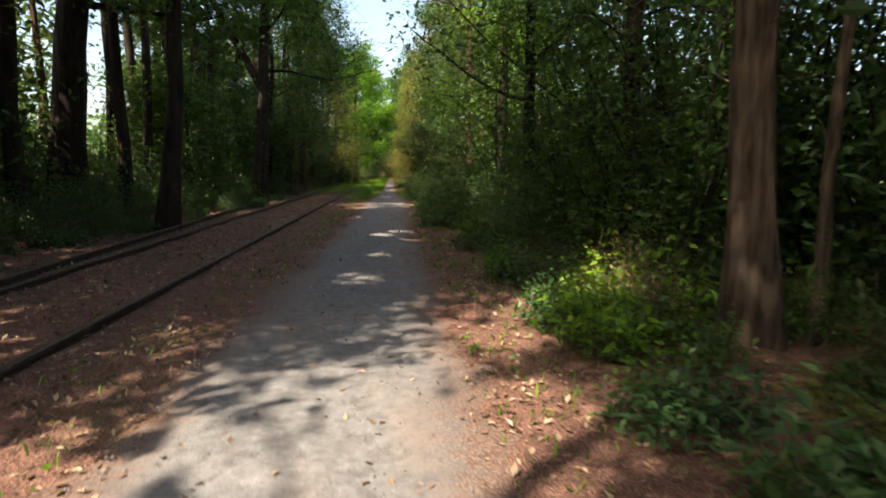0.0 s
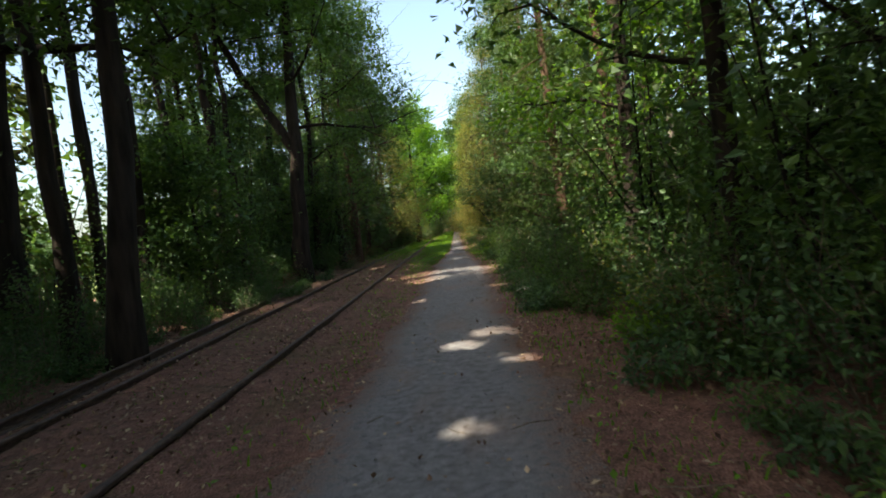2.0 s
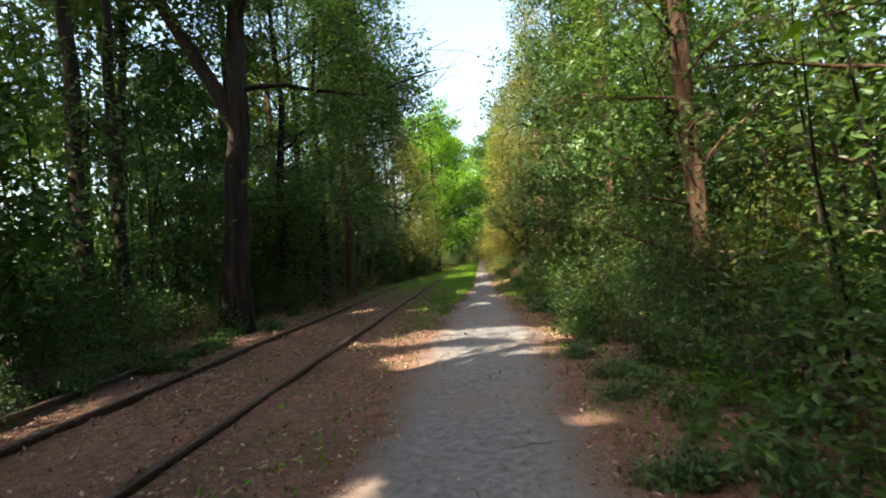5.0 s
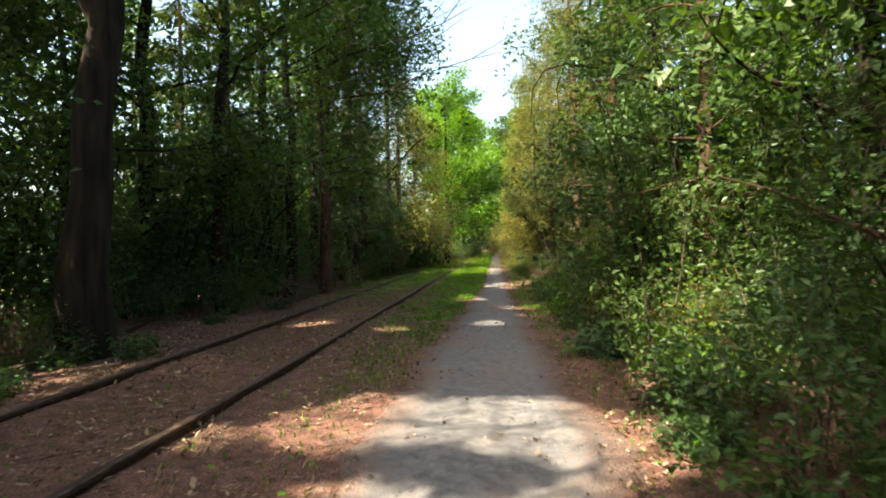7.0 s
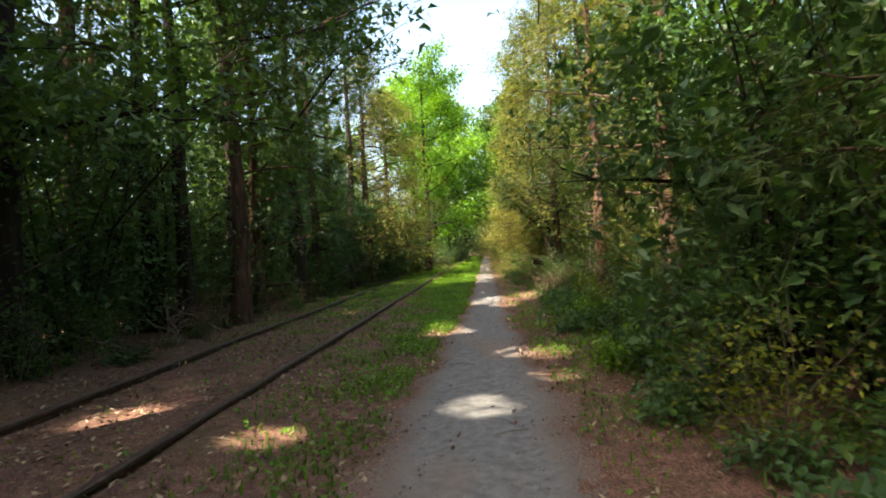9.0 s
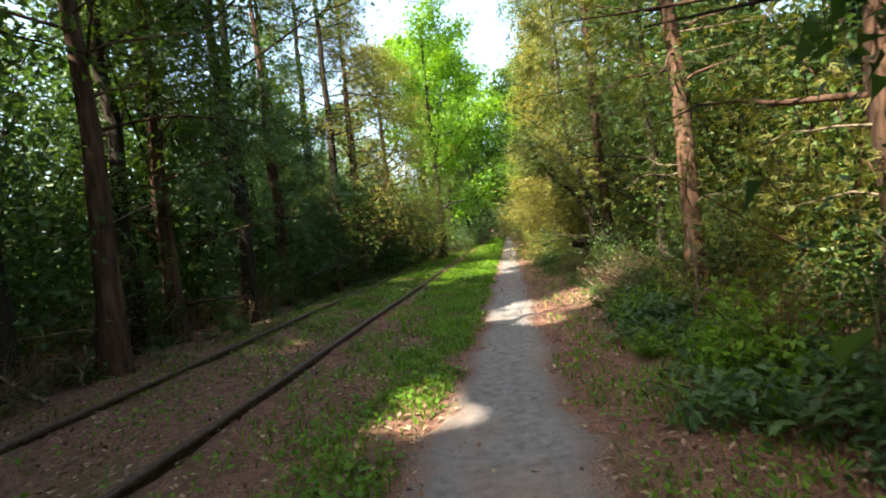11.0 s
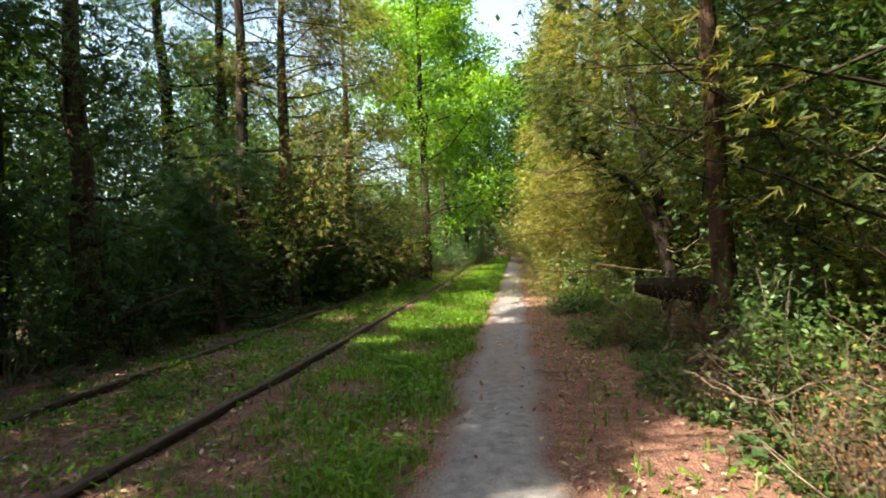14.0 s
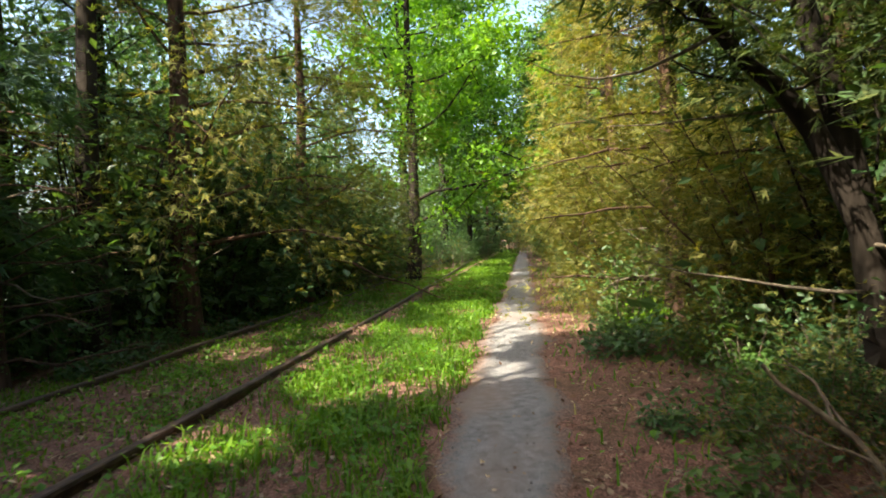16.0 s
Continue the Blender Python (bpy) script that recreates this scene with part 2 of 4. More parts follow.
# ---- the lie of the place: the trail, the open sky above it, the gaps that let sun down ----
def trail_mid(y):
    return np.interp(y, [-20, 0, 8, 15, 22, 28, 34, 60, 120], [-0.6, -0.5, -0.42, -0.36, -0.28, -0.32, -0.28, -0.36, -0.5])


def trail_half(y):
    wave = 0.045 * np.sin(2.1 * y) + 0.035 * np.sin(5.3 * y + 1.0) + 0.02 * np.sin(11.7 * y)
    return wave + np.interp(y, [-20, 0, 8, 15, 22, 28, 34, 60, 120], [0.95, 0.92, 0.88, 0.75, 0.82, 0.58, 0.36, 0.33, 0.33])


# sunlit places, as the sun's rays would meet level ground: x, y, radius
SUNNY = [(-1.3, 2.5, 1.6), (0.1, 2.3, 0.8), (0.8, 3.1, 0.5), (-2.0, 2.2, 1.3), (-2.4, 1.6, 1.0), (-0.3, 3.2, 0.8), (0.7, 5.3, 0.95), (0.9, 4.6, 0.5), (2.0, 5.0, 0.4), (0.2, 12.2, 0.4), (-0.9, 20.2, 0.9), (0.3, 20.4, 0.7), (-1.2, 22.1, 1.0),
         (0.0, 22.0, 1.0), (0.6, 21.6, 0.8), (-2.4, 21.6, 0.5), (1.9, 23.4, 1.1), (2.8, 25.0, 1.1), (2.9, 14.8, 1.0), (4.2, 26.6, 1.2), (-3.2, 27.4, 0.5), (0.3, 29.6, 0.6), (-0.8, 31.5, 0.5), (0.3, 36.4, 1.0),
         (-0.3, 35.8, 0.5), (1.3, 37.5, 1.0), (2.6, 38.6, 1.0), (-3.4, 35.0, 0.6), (-1.5, 43.3, 0.8), (-0.7, 43.8, 0.7), (-1.9, 44.6, 0.9), (-1.0, 45.2, 1.0), (-2.3, 44.2, 0.6), (-1.5, 40.8, 0.3), (-0.3, 46.7, 1.3), (-1.2, 48.5, 1.0), (1.6, 46.5, 1.4),
         (1.4, 50, 1.6), (3.6, 46.5, 1.6), (5.4, 47.5, 1.8), (3.6, 51, 1.8), (6.0, 52, 2.0), (-0.8, 54, 1.2), (1.0, 57, 1.6), (3.0, 60, 2.0), (-0.5, 61, 1.4),
         (-1.8, 26.8, 0.4), (-0.3, 27.4, 0.45), (0.4, 28.3, 0.4), (-3.7, 32.3, 0.5), (-3.2, 34.9, 0.4), (-0.9, 32.1, 0.4), (0.1, 35.2, 0.5), (-2.0, 41.8, 0.5), (-3.6, 44.8, 0.6), (-2.1, 46.4, 0.9),
         (2.6, 43.0, 1.5), (4.6, 44.5, 1.8), (3.4, 49.0, 1.8), (5.4, 49.6, 1.8), (-0.2, 9.0, 0.3), (-0.4, 7.0, 0.4), (0.3, 10.8, 0.3), (-0.2, 11.6, 0.3), (0.5, 17.1, 0.3), (-1.0, 16.0, 0.25), (2.5, 12.1, 0.8),
         (4.0, 18.0, 1.15), (4.2, 21.0, 1.15), (4.4, 24.0, 1.15), (3.6, 26.2, 1.15), (4.6, 27.6, 1.15), (4.2, 30.8, 1.15), (3.4, 33.0, 1.15), (4.6, 34.4, 1.15), (3.8, 37.6, 1.15), (4.4, 40.6, 1.15), (5.6, 37.0, 1.15), (5.8, 31.0, 1.15)]
SLANT = np.array((TO_SUN.x / TO_SUN.z, TO_SUN.y / TO_SUN.z))


def open_sky(p, rng):
    """Which of the points keep clear of the trail's slit of sky and of the gaps."""
    x, y, z = p[:, 0], p[:, 1], p[:, 2]
    wob = 0.35 * np.sin(y * 0.9) + 0.25 * np.sin(y * 2.3 + z)
    rise = np.maximum(z - 1.3, 0)
    slit = (y < 53) & (z > 2.3) & ((y > 9) | (z < 4.5)) & (x > -0.55 - 0.20 * rise + wob) & (x < -0.25 + 0.10 * rise + wob * 0.6)
    low = (z < 2.4) & (x > -4.7) & (x < 1.05) & (y < 46)
    foot = p[:, :2] - SLANT[None] * z[:, None]
    lit = np.zeros(len(p), bool)
    for sx, sy, sr in SUNNY:
        lit |= ((foot[:, 0] - sx) ** 2 + (foot[:, 1] - sy) ** 2 < (sr * rng.uniform(0.75, 1.1, len(p))) ** 2) & (z > 1.6) & ((x < -1.0) | ((x < 1.7) & (y > 8) & (y < 24) & (z > 2.6)))
    return ~(slit | low | lit)


# ---- plants ----
def leaf_mass(centres, per, spread, size, rng, aspect=0.5, droop=0.3, flat=0.5, base=None, keep=True, simple=False):
    """Leaves round centres (in the plant's own space); base: where the plant stands, for the gaps."""
    c = np.repeat(np.asarray(centres), per, axis=0)
    p = c + np.clip(rng.normal(0, 1, c.shape), -1.7, 1.7) * np.asarray(spread)
    if base is not None and keep:
        p = p[open_sky(p + np.asarray(base), rng)]
    p = p[p[:, 2] > 0.03]
    return leaves_at(p, size, rng, aspect, droop, flat, None, simple)


def tree(x, y, height, radius, seed, label, leaf=LEAF_OAK, bark=BARK_SHADED, lean=(0.0, 0.0), bare=0.3, reach=2.6, limbs=9, leafy=17, size=0.15,
         fork=0.0, name="tree", keep=True, towards=0.0, dead=0, group="trees beside the trail"):
    """A broadleaf tree: tapered trunk, limbs with twigs, and leaves round the twigs."""
    rng = np.random.default_rng(seed)
    ob = thing(name, x, y, 0, label, "tree", group)
    k = 14
    t = np.linspace(0, 1, k)
    wob = np.cumsum(rng.normal(0, 0.035, (k, 2)), axis=0) * height * 0.12
    wob[0] = 0
    line = np.stack([lean[0] * t * height + wob[:, 0], lean[1] * t * height + wob[:, 1], t * height - 0.08 * (t == 0)], 1)
    rad = radius * (1 - 0.86 * t ** 1.1)
    rad[0] *= 1.45
    rad[1] *= 1.08
    pieces = [tube(line, rad, 10, rng, 0.07)]
    stems = [line]
    if fork:
        s = int(fork / height * k)
        second = bent(line[s], (-0.34, 0.04, 1), height - fork, rng, 9, 0.07)
        pieces.append(tube(second, np.linspace(rad[s] * 0.85, 0.02, 10), 8, rng, 0.06))
        stems.append(second)
    part("trunk", mesh_of("trunk", *joined(pieces), bark, True), ob)
    tips = []
    for i in range(limbs):
        stem = stems[i % len(stems)]
        u = bare + (1 - bare) * ((i + rng.uniform(0, 1)) / limbs) ** 0.9
        at = np.array([np.interp(u, np.linspace(0, 1, len(stem)), stem[:, c]) for c in range(3)])
        a = i * 2.4 + rng.uniform(-0.5, 0.5)
        long = reach * (1.15 - 0.65 * max(0, u - bare) / (1 - bare)) * rng.uniform(0.75, 1.2)
        way = np.array((math.cos(a) + towards * 1.2, math.sin(a), rng.uniform(0.1, 0.7)))
        limb = bent(at, way, long, rng, 7, 0.16, 0.03)
        lr = max(0.018, radius * 0.34 * (1.1 - u))
        bits = [tube(limb, np.linspace(lr, 0.008, 8), 5)]
        for s in range(5):
            q = limb[2 + s]
            twig = bent(q, np.array((rng.normal(), rng.normal(), rng.normal(0.15, 0.5))) + 0.7 * (limb[-1] - limb[0]) / long, long * rng.uniform(0.25, 0.5), rng, 4, 0.2, -0.02)
            bits.append(tube(twig[::2], np.linspace(lr * 0.35 + 0.004, 0.003, 3), 3))
            tips.extend(twig[1:])
        tips.extend(limb[3:])
        part("limb", mesh_of("limb", *joined(bits), bark, True), ob)
    for i in range(dead):
        u = rng.uniform(0.08, max(bare, 0.2) + 0.15)
        at = np.array([np.interp(u, t, line[:, c]) for c in range(3)])
        a = rng.uniform(0, 2 * np.pi)
        stick = bent(at, (math.cos(a), math.sin(a), rng.uniform(-0.2, 0.3)), rng.uniform(0.5, 1.4), rng, 5, 0.2)
        part("dead_limb", mesh_of("dead_limb", *tube(stick, np.linspace(0.018, 0.004, 6), 5), TWIG, True), ob, "bare grey dead limb")
    if 0.145 < size < 0.25:
        leafy, size, fine = leafy * 2, size * 0.71, True
    else:
        fine = size > 0.25
    v, f = leaf_mass(tips, leafy, (0.34, 0.34, 0.26), size, rng, 0.6, 0.35, 0.5, (x, y, 0), keep, fine)
    if len(f):
        part("crown", mesh_of("crown", v, f, leaf), ob)
    return ob


def cedar(x, y, height, radius, seed, label, leaf=LEAF_CEDAR, bark=BARK_CEDAR, reach=2.0, low=0.8, boughs=30, spray=15, lean=(0.0, 0.0), size=0.17, droop=0.6,
          dead=6, keep=True, bias=(0.0, 0.0), arch=1.0, spine=None, name="cedar_tree", group="cedars beside the trail"):
    """A cedar: a stringy trunk, many thin boughs and hanging feathery sprays."""
    rng = np.random.default_rng(seed)
    ob = thing(name, x, y, 0, label, "cedar", group)
    k = 12
    t = np.linspace(0, 1, k)
    wob = np.cumsum(rng.normal(0, 0.03, (k, 2)), axis=0) * height * 0.1
    wob[0] = 0
    line = np.stack([lean[0] * t ** arch * height + wob[:, 0], lean[1] * t ** arch * height + wob[:, 1], t * height - 0.08 * (t == 0)], 1)
    if spine:
        q = np.array(spine, float)
        line = np.stack([np.interp(t, np.linspace(0, 1, len(q)), q[:, c]) for c in range(3)], 1) + rng.normal(0, 0.012, (k, 3)) * (t > 0)[:, None]
    rad = radius * (1 - 0.9 * t)
    rad[0] *= 1.4
    part("trunk", mesh_of("trunk", *tube(line, rad, 12, rng, 0.1), bark, True), ob)
    centres, outs = [], []
    for i in range(boughs):
        z = low + (height - low) * (i + rng.uniform(0, 1)) / boughs
        u = z / height
        at = np.array([np.interp(u, t, line[:, c]) for c in range(3)])
        a = i * 2.4 + rng.uniform(-0.5, 0.5)
        long = reach * (1.08 - u) ** 0.75 * rng.uniform(0.65, 1.2)
        way = np.array((math.cos(a) + bias[0], math.sin(a) + bias[1], rng.uniform(0.0, 0.5)))
        bough = bent(at, way, long, rng, 6, 0.14, -0.05 * droop)
        bits = [tube(bough, np.linspace(max(0.012, radius * 0.22 * (1.1 - u)), 0.004, 7), 4)]
        for s in range(4):
            twig = bent(bough[2 + s], (bough[-1] - bough[0]) / long + rng.normal(0, 0.6, 3), long * 0.32, rng, 3, 0.2, -0.12)
            bits.append(tube(twig[[0, 1, 3]], np.linspace(0.006, 0.002, 3), 3))
            centres.extend(twig[1:])
        centres.extend(bough[3:])
        part("bough", mesh_of("bough", *joined(bits), bark, True), ob)
    for i in range(dead):
        z = rng.uniform(0.5, max(low, 1.0) + 1.2)
        at = np.array([np.interp(z / height, t, line[:, c]) for c in range(3)])
        a = rng.uniform(0, 2 * np.pi)
        stick = bent(at, (math.cos(a), math.sin(a), rng.uniform(-0.15, 0.25)), rng.uniform(0.6, 1.5), rng, 5, 0.2)
        part("dead_limb", mesh_of("dead_limb", *tube(stick, np.linspace(0.016, 0.003, 6), 5), TWIG, True), ob, "bare pale dead limb")
    c = np.repeat(np.array(centres), max(3, spray // 2) if size < 0.25 else spray, axis=0)
    p = c + np.clip(rng.normal(0, 1, c.shape), -1.7, 1.7) * np.array((0.22, 0.22, 0.18))
    if keep:
        p = p[open_sky(p + np.array((x, y, 0)), rng)]
    axis = p - np.array([[lean[0] * height / 2, lean[1] * height / 2, 0]])
    axis[:, 2] = 0
    axis /= np.linalg.norm(axis, axis=1, keepdims=True) + 1e-6
    axis[:, 2] = -0.5 * droop
    v, f = leaves_at(p, size, rng, 0.36, droop, 0.25, axis, True) if size > 0.25 else fronds_at(p, size, rng, axis)
    part("crown", mesh_of("crown", v, f, leaf), ob)
    return ob


def shrub_meshes(seed, height, width, leaf, leaves=1500, size=0.07, stems=9, bark=TWIG, aspect=0.55, spread=0.2, flat=0.45, droop=0.3, twigs=3, feathery=False):
    """Stems and foliage of one kind of shrub, to be shared by its repeats."""
    rng = np.random.default_rng(seed)
    sticks, tips = [], []
    for i in range(stems):
        a = rng.uniform(0, 2 * np.pi)
        o = rng.uniform(0, 0.16) * width
        s = bent((o * math.cos(a), o * math.sin(a), -0.03), (0.5 * width / height * math.cos(a), 0.5 * width / height * math.sin(a), 1), height * rng.uniform(0.6, 1.0), rng, 6, 0.15)
        sticks.append(tube(s[::2], np.linspace(0.005 + 0.004 * height, 0.003, 4), 3 if height < 1 else 4))
        for j in range(twigs):
            tw = bent(s[(1 if height > 3 else 2) + j], (rng.normal(), rng.normal(), rng.uniform(0.0, 0.8)), width * rng.uniform(0.25, 0.45), rng, 3, 0.2)
            sticks.append(tube(tw[[0, 1, 3]], np.linspace(0.006, 0.002, 3), 3))
            tips.extend(tw[1:])
        tips.extend(s[1 if height > 3 else 2:])
    per = max(1, leaves // len(tips))
    c = np.repeat(np.array(tips), per, axis=0)
    p = c + np.clip(rng.normal(0, 1, c.shape), -1.7, 1.7) * spread * np.array((1, 1, 0.8)) * (0.6 + 0.35 * width)
    p = p[p[:, 2] > 0.02]
    v, f = fronds_at(p[::2], size * 1.9, rng, np.stack([p[::2, 0], p[::2, 1], np.full(len(p[::2]), 0.15)], 1)) if feathery else leaves_at(p, size, rng, aspect, droop, flat)
    return mesh_of("branchwork", *joined(sticks), bark, True), mesh_of("foliage", v, f, leaf)


def shrub(name, meshes, label, category, group):
    ob = thing(name, 0, 0, -50, label, category, group)
    part("branchwork", meshes[0], ob)
    part("foliage", meshes[1], ob)
    return ob


# ---- ground, trail, rails ----
def relief(x, y):
    """Low swells of the ground, rising to the banks on both sides."""
    z = 0.012 * np.sin(x * 2.1 + 0.7 * y) + 0.010 * np.sin(2.7 * y - 1.3 * x) + 0.006 * np.sin(6.1 * x + 4.3 * y)
    z = z + 0.025 * np.exp(-((x + 3.2) / 0.3) ** 2)
    z = z + (0.045 + 0.03 * np.clip((y - 43) / 6, 0, 1)) * (np.exp(-((x + 2.40) / 0.32) ** 2) + np.exp(-((x + 3.97) / 0.32) ** 2))
    z = z + 0.35 * np.clip((-x - 5.0) / 3.0, 0, 1) ** 1.5 * 0.4
    return z


def axis_steps(*spans):
    return np.unique(np.concatenate([np.linspace(a, b, n) for a, b, n in spans]))


gx = axis_steps((-600, -30, 12), (-30, -6, 20), (-6, 3, 61), (3, 30, 24), (30, 600, 12))
gy = axis_steps((-600, -12, 12), (-12, -1, 12), (-1, 62, 253), (62, 130, 40), (130, 900, 12))
GX, GY = np.meshgrid(gx, gy, indexing="ij")
GZ = relief(GX, GY) + np.where((np.abs(GX + 1.5) < 5) & (GY > -2) & (GY < 62), np.random.default_rng(5).normal(0, 0.004, GX.shape), 0)
i, j = np.meshgrid(np.arange(len(gx) - 1), np.arange(len(gy) - 1), indexing="ij")
i, j = i.ravel(), j.ravel()
ny = len(gy)
ground = new("ground", mesh_of("ground", np.stack([GX, GY, GZ], -1).reshape(-1, 3), np.stack([i * ny + j, (i + 1) * ny + j, (i + 1) * ny + j + 1, i * ny + j + 1], 1), GROUND, True))
tagged(ground, "reddish brown forest floor under needles and dead leaves", "ground", kind="structure")

ys = axis_steps((-12, 62, 500), (62, 125, 60))
us = np.linspace(-1.35, 1.35, 28)
U, Y = np.meshgrid(us, ys, indexing="ij")
X = trail_mid(Y) + U * trail_half(Y)
edge = np.maximum(np.abs(U) - 0.72, 0)
Z = 0.024 - 0.085 * edge ** 1.2 + 0.004 * np.sin(U * 5 + Y) - 0.008 * np.exp(-((np.abs(U) - 0.45) / 0.18) ** 2) + np.random.default_rng(6).normal(0, 0.006, X.shape) * (0.12 + (np.abs(U) > 0.6)) + relief(X, Y) * (np.abs(U) > 0.0)
i, j = np.meshgrid(np.arange(len(us) - 1), np.arange(len(ys) - 1), indexing="ij")
i, j = i.ravel(), j.ravel()
ny = len(ys)
trail = new("path", mesh_of("path", np.stack([X, Y, Z], -1).reshape(-1, 3), np.stack([i * ny + j, (i + 1) * ny + j, (i + 1) * ny + j + 1, i * ny + j + 1], 1), PATH, True))
worn = trail.data.attributes.new("edge", "FLOAT", "POINT")
worn.data.foreach_set("value", np.abs(U).ravel().astype(np.float32))
tagged(trail, "trodden grey grit footpath beside the disused railway track", "path", kind="structure")


def rail_x(y):
    return -0.0009 * np.maximum(y - 40, 0) ** 2


def siding_x(y):
    return np.interp(y, [0, 9, 17, 21, 23.5, 27, 31], [0.78, 0.34, 0.0, -0.24, -0.60, -1.45, -2.7])


def rail(x, label, bend=rail_x, start=-12.0, end=120.0):
    """A flat-bottomed rail, sunk in the litter: head, web and foot."""
    sections = {"rail_head": [(0.0, 0.120), (0.024, 0.119), (0.031, 0.112), (0.032, 0.090), (0.024, 0.084), (0.009, 0.081)],
                "rail_web": [(0.0, 0.082), (0.010, 0.082), (0.008, 0.050), (0.010, 0.014)],
                "rail_foot": [(0.0, 0.0155), (0.011, 0.0155), (0.060, 0.004), (0.062, -0.03)]}
    run = axis_steps((start, min(end, 64), 300), (min(end, 64), end, 60))
    rng = np.random.default_rng(int(-x * 10))
    sag = 0.004 * np.sin(run * 0.8 + x) + rng.normal(0, 0.0008, len(run))
    ob = thing("rail", x, start, 0, label, "rail", "rails of the track")
    for name, half in sections.items():
        prof = np.array(half + [(-a, b) for a, b in reversed(half[1:])])
        v = np.stack([bend(run)[:, None] + prof[None, :, 0], np.repeat(run[:, None] - start, len(prof), 1), prof[None, :, 1] + sag[:, None]], -1).reshape(-1, 3)
        a, b = np.meshgrid(np.arange(len(run) - 1), np.arange(len(prof)), indexing="ij")
        a, b, m = a.ravel(), b.ravel(), len(prof)
        c = (b + 1) % m
        part(name, mesh_of(name, v, np.stack([a * m + b, a * m + c, (a + 1) * m + c, (a + 1) * m + b], 1), RAIL, False), ob)
    return ob


rail(-2.40, "rusted dark steel rail beside the grass and footpath")
rail(-3.97, "rusted dark steel rail half sunk in brown leaf litter")
rail(-4.80, "rusted siding rail curving off into the undergrowth", siding_x, 1.0, 31.0)

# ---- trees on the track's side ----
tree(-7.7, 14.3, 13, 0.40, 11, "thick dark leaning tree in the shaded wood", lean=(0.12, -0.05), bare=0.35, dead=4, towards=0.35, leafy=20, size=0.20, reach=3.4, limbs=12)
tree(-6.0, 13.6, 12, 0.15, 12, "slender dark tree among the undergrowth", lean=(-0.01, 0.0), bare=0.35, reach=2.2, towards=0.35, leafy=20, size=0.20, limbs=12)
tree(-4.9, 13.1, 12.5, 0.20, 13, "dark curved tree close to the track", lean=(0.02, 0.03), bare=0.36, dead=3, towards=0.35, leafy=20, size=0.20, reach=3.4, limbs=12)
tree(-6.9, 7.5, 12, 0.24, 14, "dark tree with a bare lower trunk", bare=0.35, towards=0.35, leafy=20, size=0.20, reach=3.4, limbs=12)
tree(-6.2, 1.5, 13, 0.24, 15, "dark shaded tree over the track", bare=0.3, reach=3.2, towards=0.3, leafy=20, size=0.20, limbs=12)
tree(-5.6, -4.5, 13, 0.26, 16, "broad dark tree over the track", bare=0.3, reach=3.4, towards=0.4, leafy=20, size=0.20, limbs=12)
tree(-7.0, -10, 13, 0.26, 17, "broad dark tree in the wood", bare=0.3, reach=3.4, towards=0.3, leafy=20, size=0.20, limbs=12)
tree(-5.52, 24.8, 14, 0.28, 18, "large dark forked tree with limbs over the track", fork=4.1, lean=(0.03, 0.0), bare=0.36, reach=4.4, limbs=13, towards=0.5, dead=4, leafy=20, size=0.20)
tree(-7.6, 19.5, 3.8, 0.18, 19, "young leafy tree at the wood's edge", bare=0.15, reach=1.5, limbs=11, towards=0.1, leafy=20, size=0.14)
tree(-6.3, 19.0, 4.2, 0.07, 20, "small leafy tree at the wood's edge", bare=0.12, reach=1.5, limbs=10, towards=0.1, leafy=20, size=0.14)
tree(-7.2, 29.0, 11, 0.20, 21, "leafy tree with a dark trunk", bare=0.15, reach=2.6, limbs=11, towards=0.35, leafy=20, size=0.20)
tree(-5.9, 29.6, 11.5, 0.16, 22, "leafy tree with drooping grey twigs", LEAF_OAK, bare=0.2, reach=4.6, limbs=12, towards=0.6, dead=6, leafy=20, size=0.20)
cedar(-7.2, 32.4, 11, 0.22, 23, "reddish cedar trunk in the dark wood", low=2.6, reach=2.2, bias=(0.3, 0), spray=16, size=0.2)
tree(-7.2, 37.4, 11, 0.17, 24, "dark trunk leaning among leaves", bare=0.25, lean=(0.03, 0), towards=0.35, leafy=20, size=0.20, limbs=12)
tree(-7.6, 39.2, 12, 0.18, 25, "dark trunk beside a leaning one", bare=0.25, lean=(-0.02, 0), towards=0.35, leafy=20, size=0.20, limbs=12)
cedar(-5.7, 36.5, 9.5, 0.17, 26, "dark leafy cedar beside the track", LEAF_DARK, low=0.6, reach=2.0, boughs=36, bias=(0.3, 0), spray=16, size=0.2)
cedar(-5.2, 34.2, 11, 0.16, 27, "cedar with brown hanging twigs", LEAF_CEDAR, low=3.0, reach=3.6, bias=(0.6, 0), spray=16, size=0.2)
cedar(-6.6, 46.8, 11, 0.20, 28, "dark cedar trunk with high boughs", LEAF_DARK, BARK_SHADED, low=2.6, reach=2.4, bias=(0.3, 0), spray=32, size=0.135)
cedar(-7.2, 45.6, 11, 0.20, 29, "dark cedar beside another cedar", LEAF_DARK, BARK_SHADED, low=2.4, reach=2.4, bias=(0.3, 0), spray=32, size=0.135)
cedar(-5.0, 46.2, 9.5, 0.20, 30, "wide cedar with sunlit drooping boughs over the track", LEAF_OLIVE_LIT, low=1.2, reach=3.4, boughs=46, bias=(0.35, 0), keep=False, spray=32, size=0.135)
cedar(-4.9, 50.5, 9.0, 0.18, 31, "olive cedar hanging over the overgrown rails", LEAF_OLIVE_LIT, low=0.9, reach=3.6, boughs=44, bias=(0.4, 0), keep=False, spray=32, size=0.135)
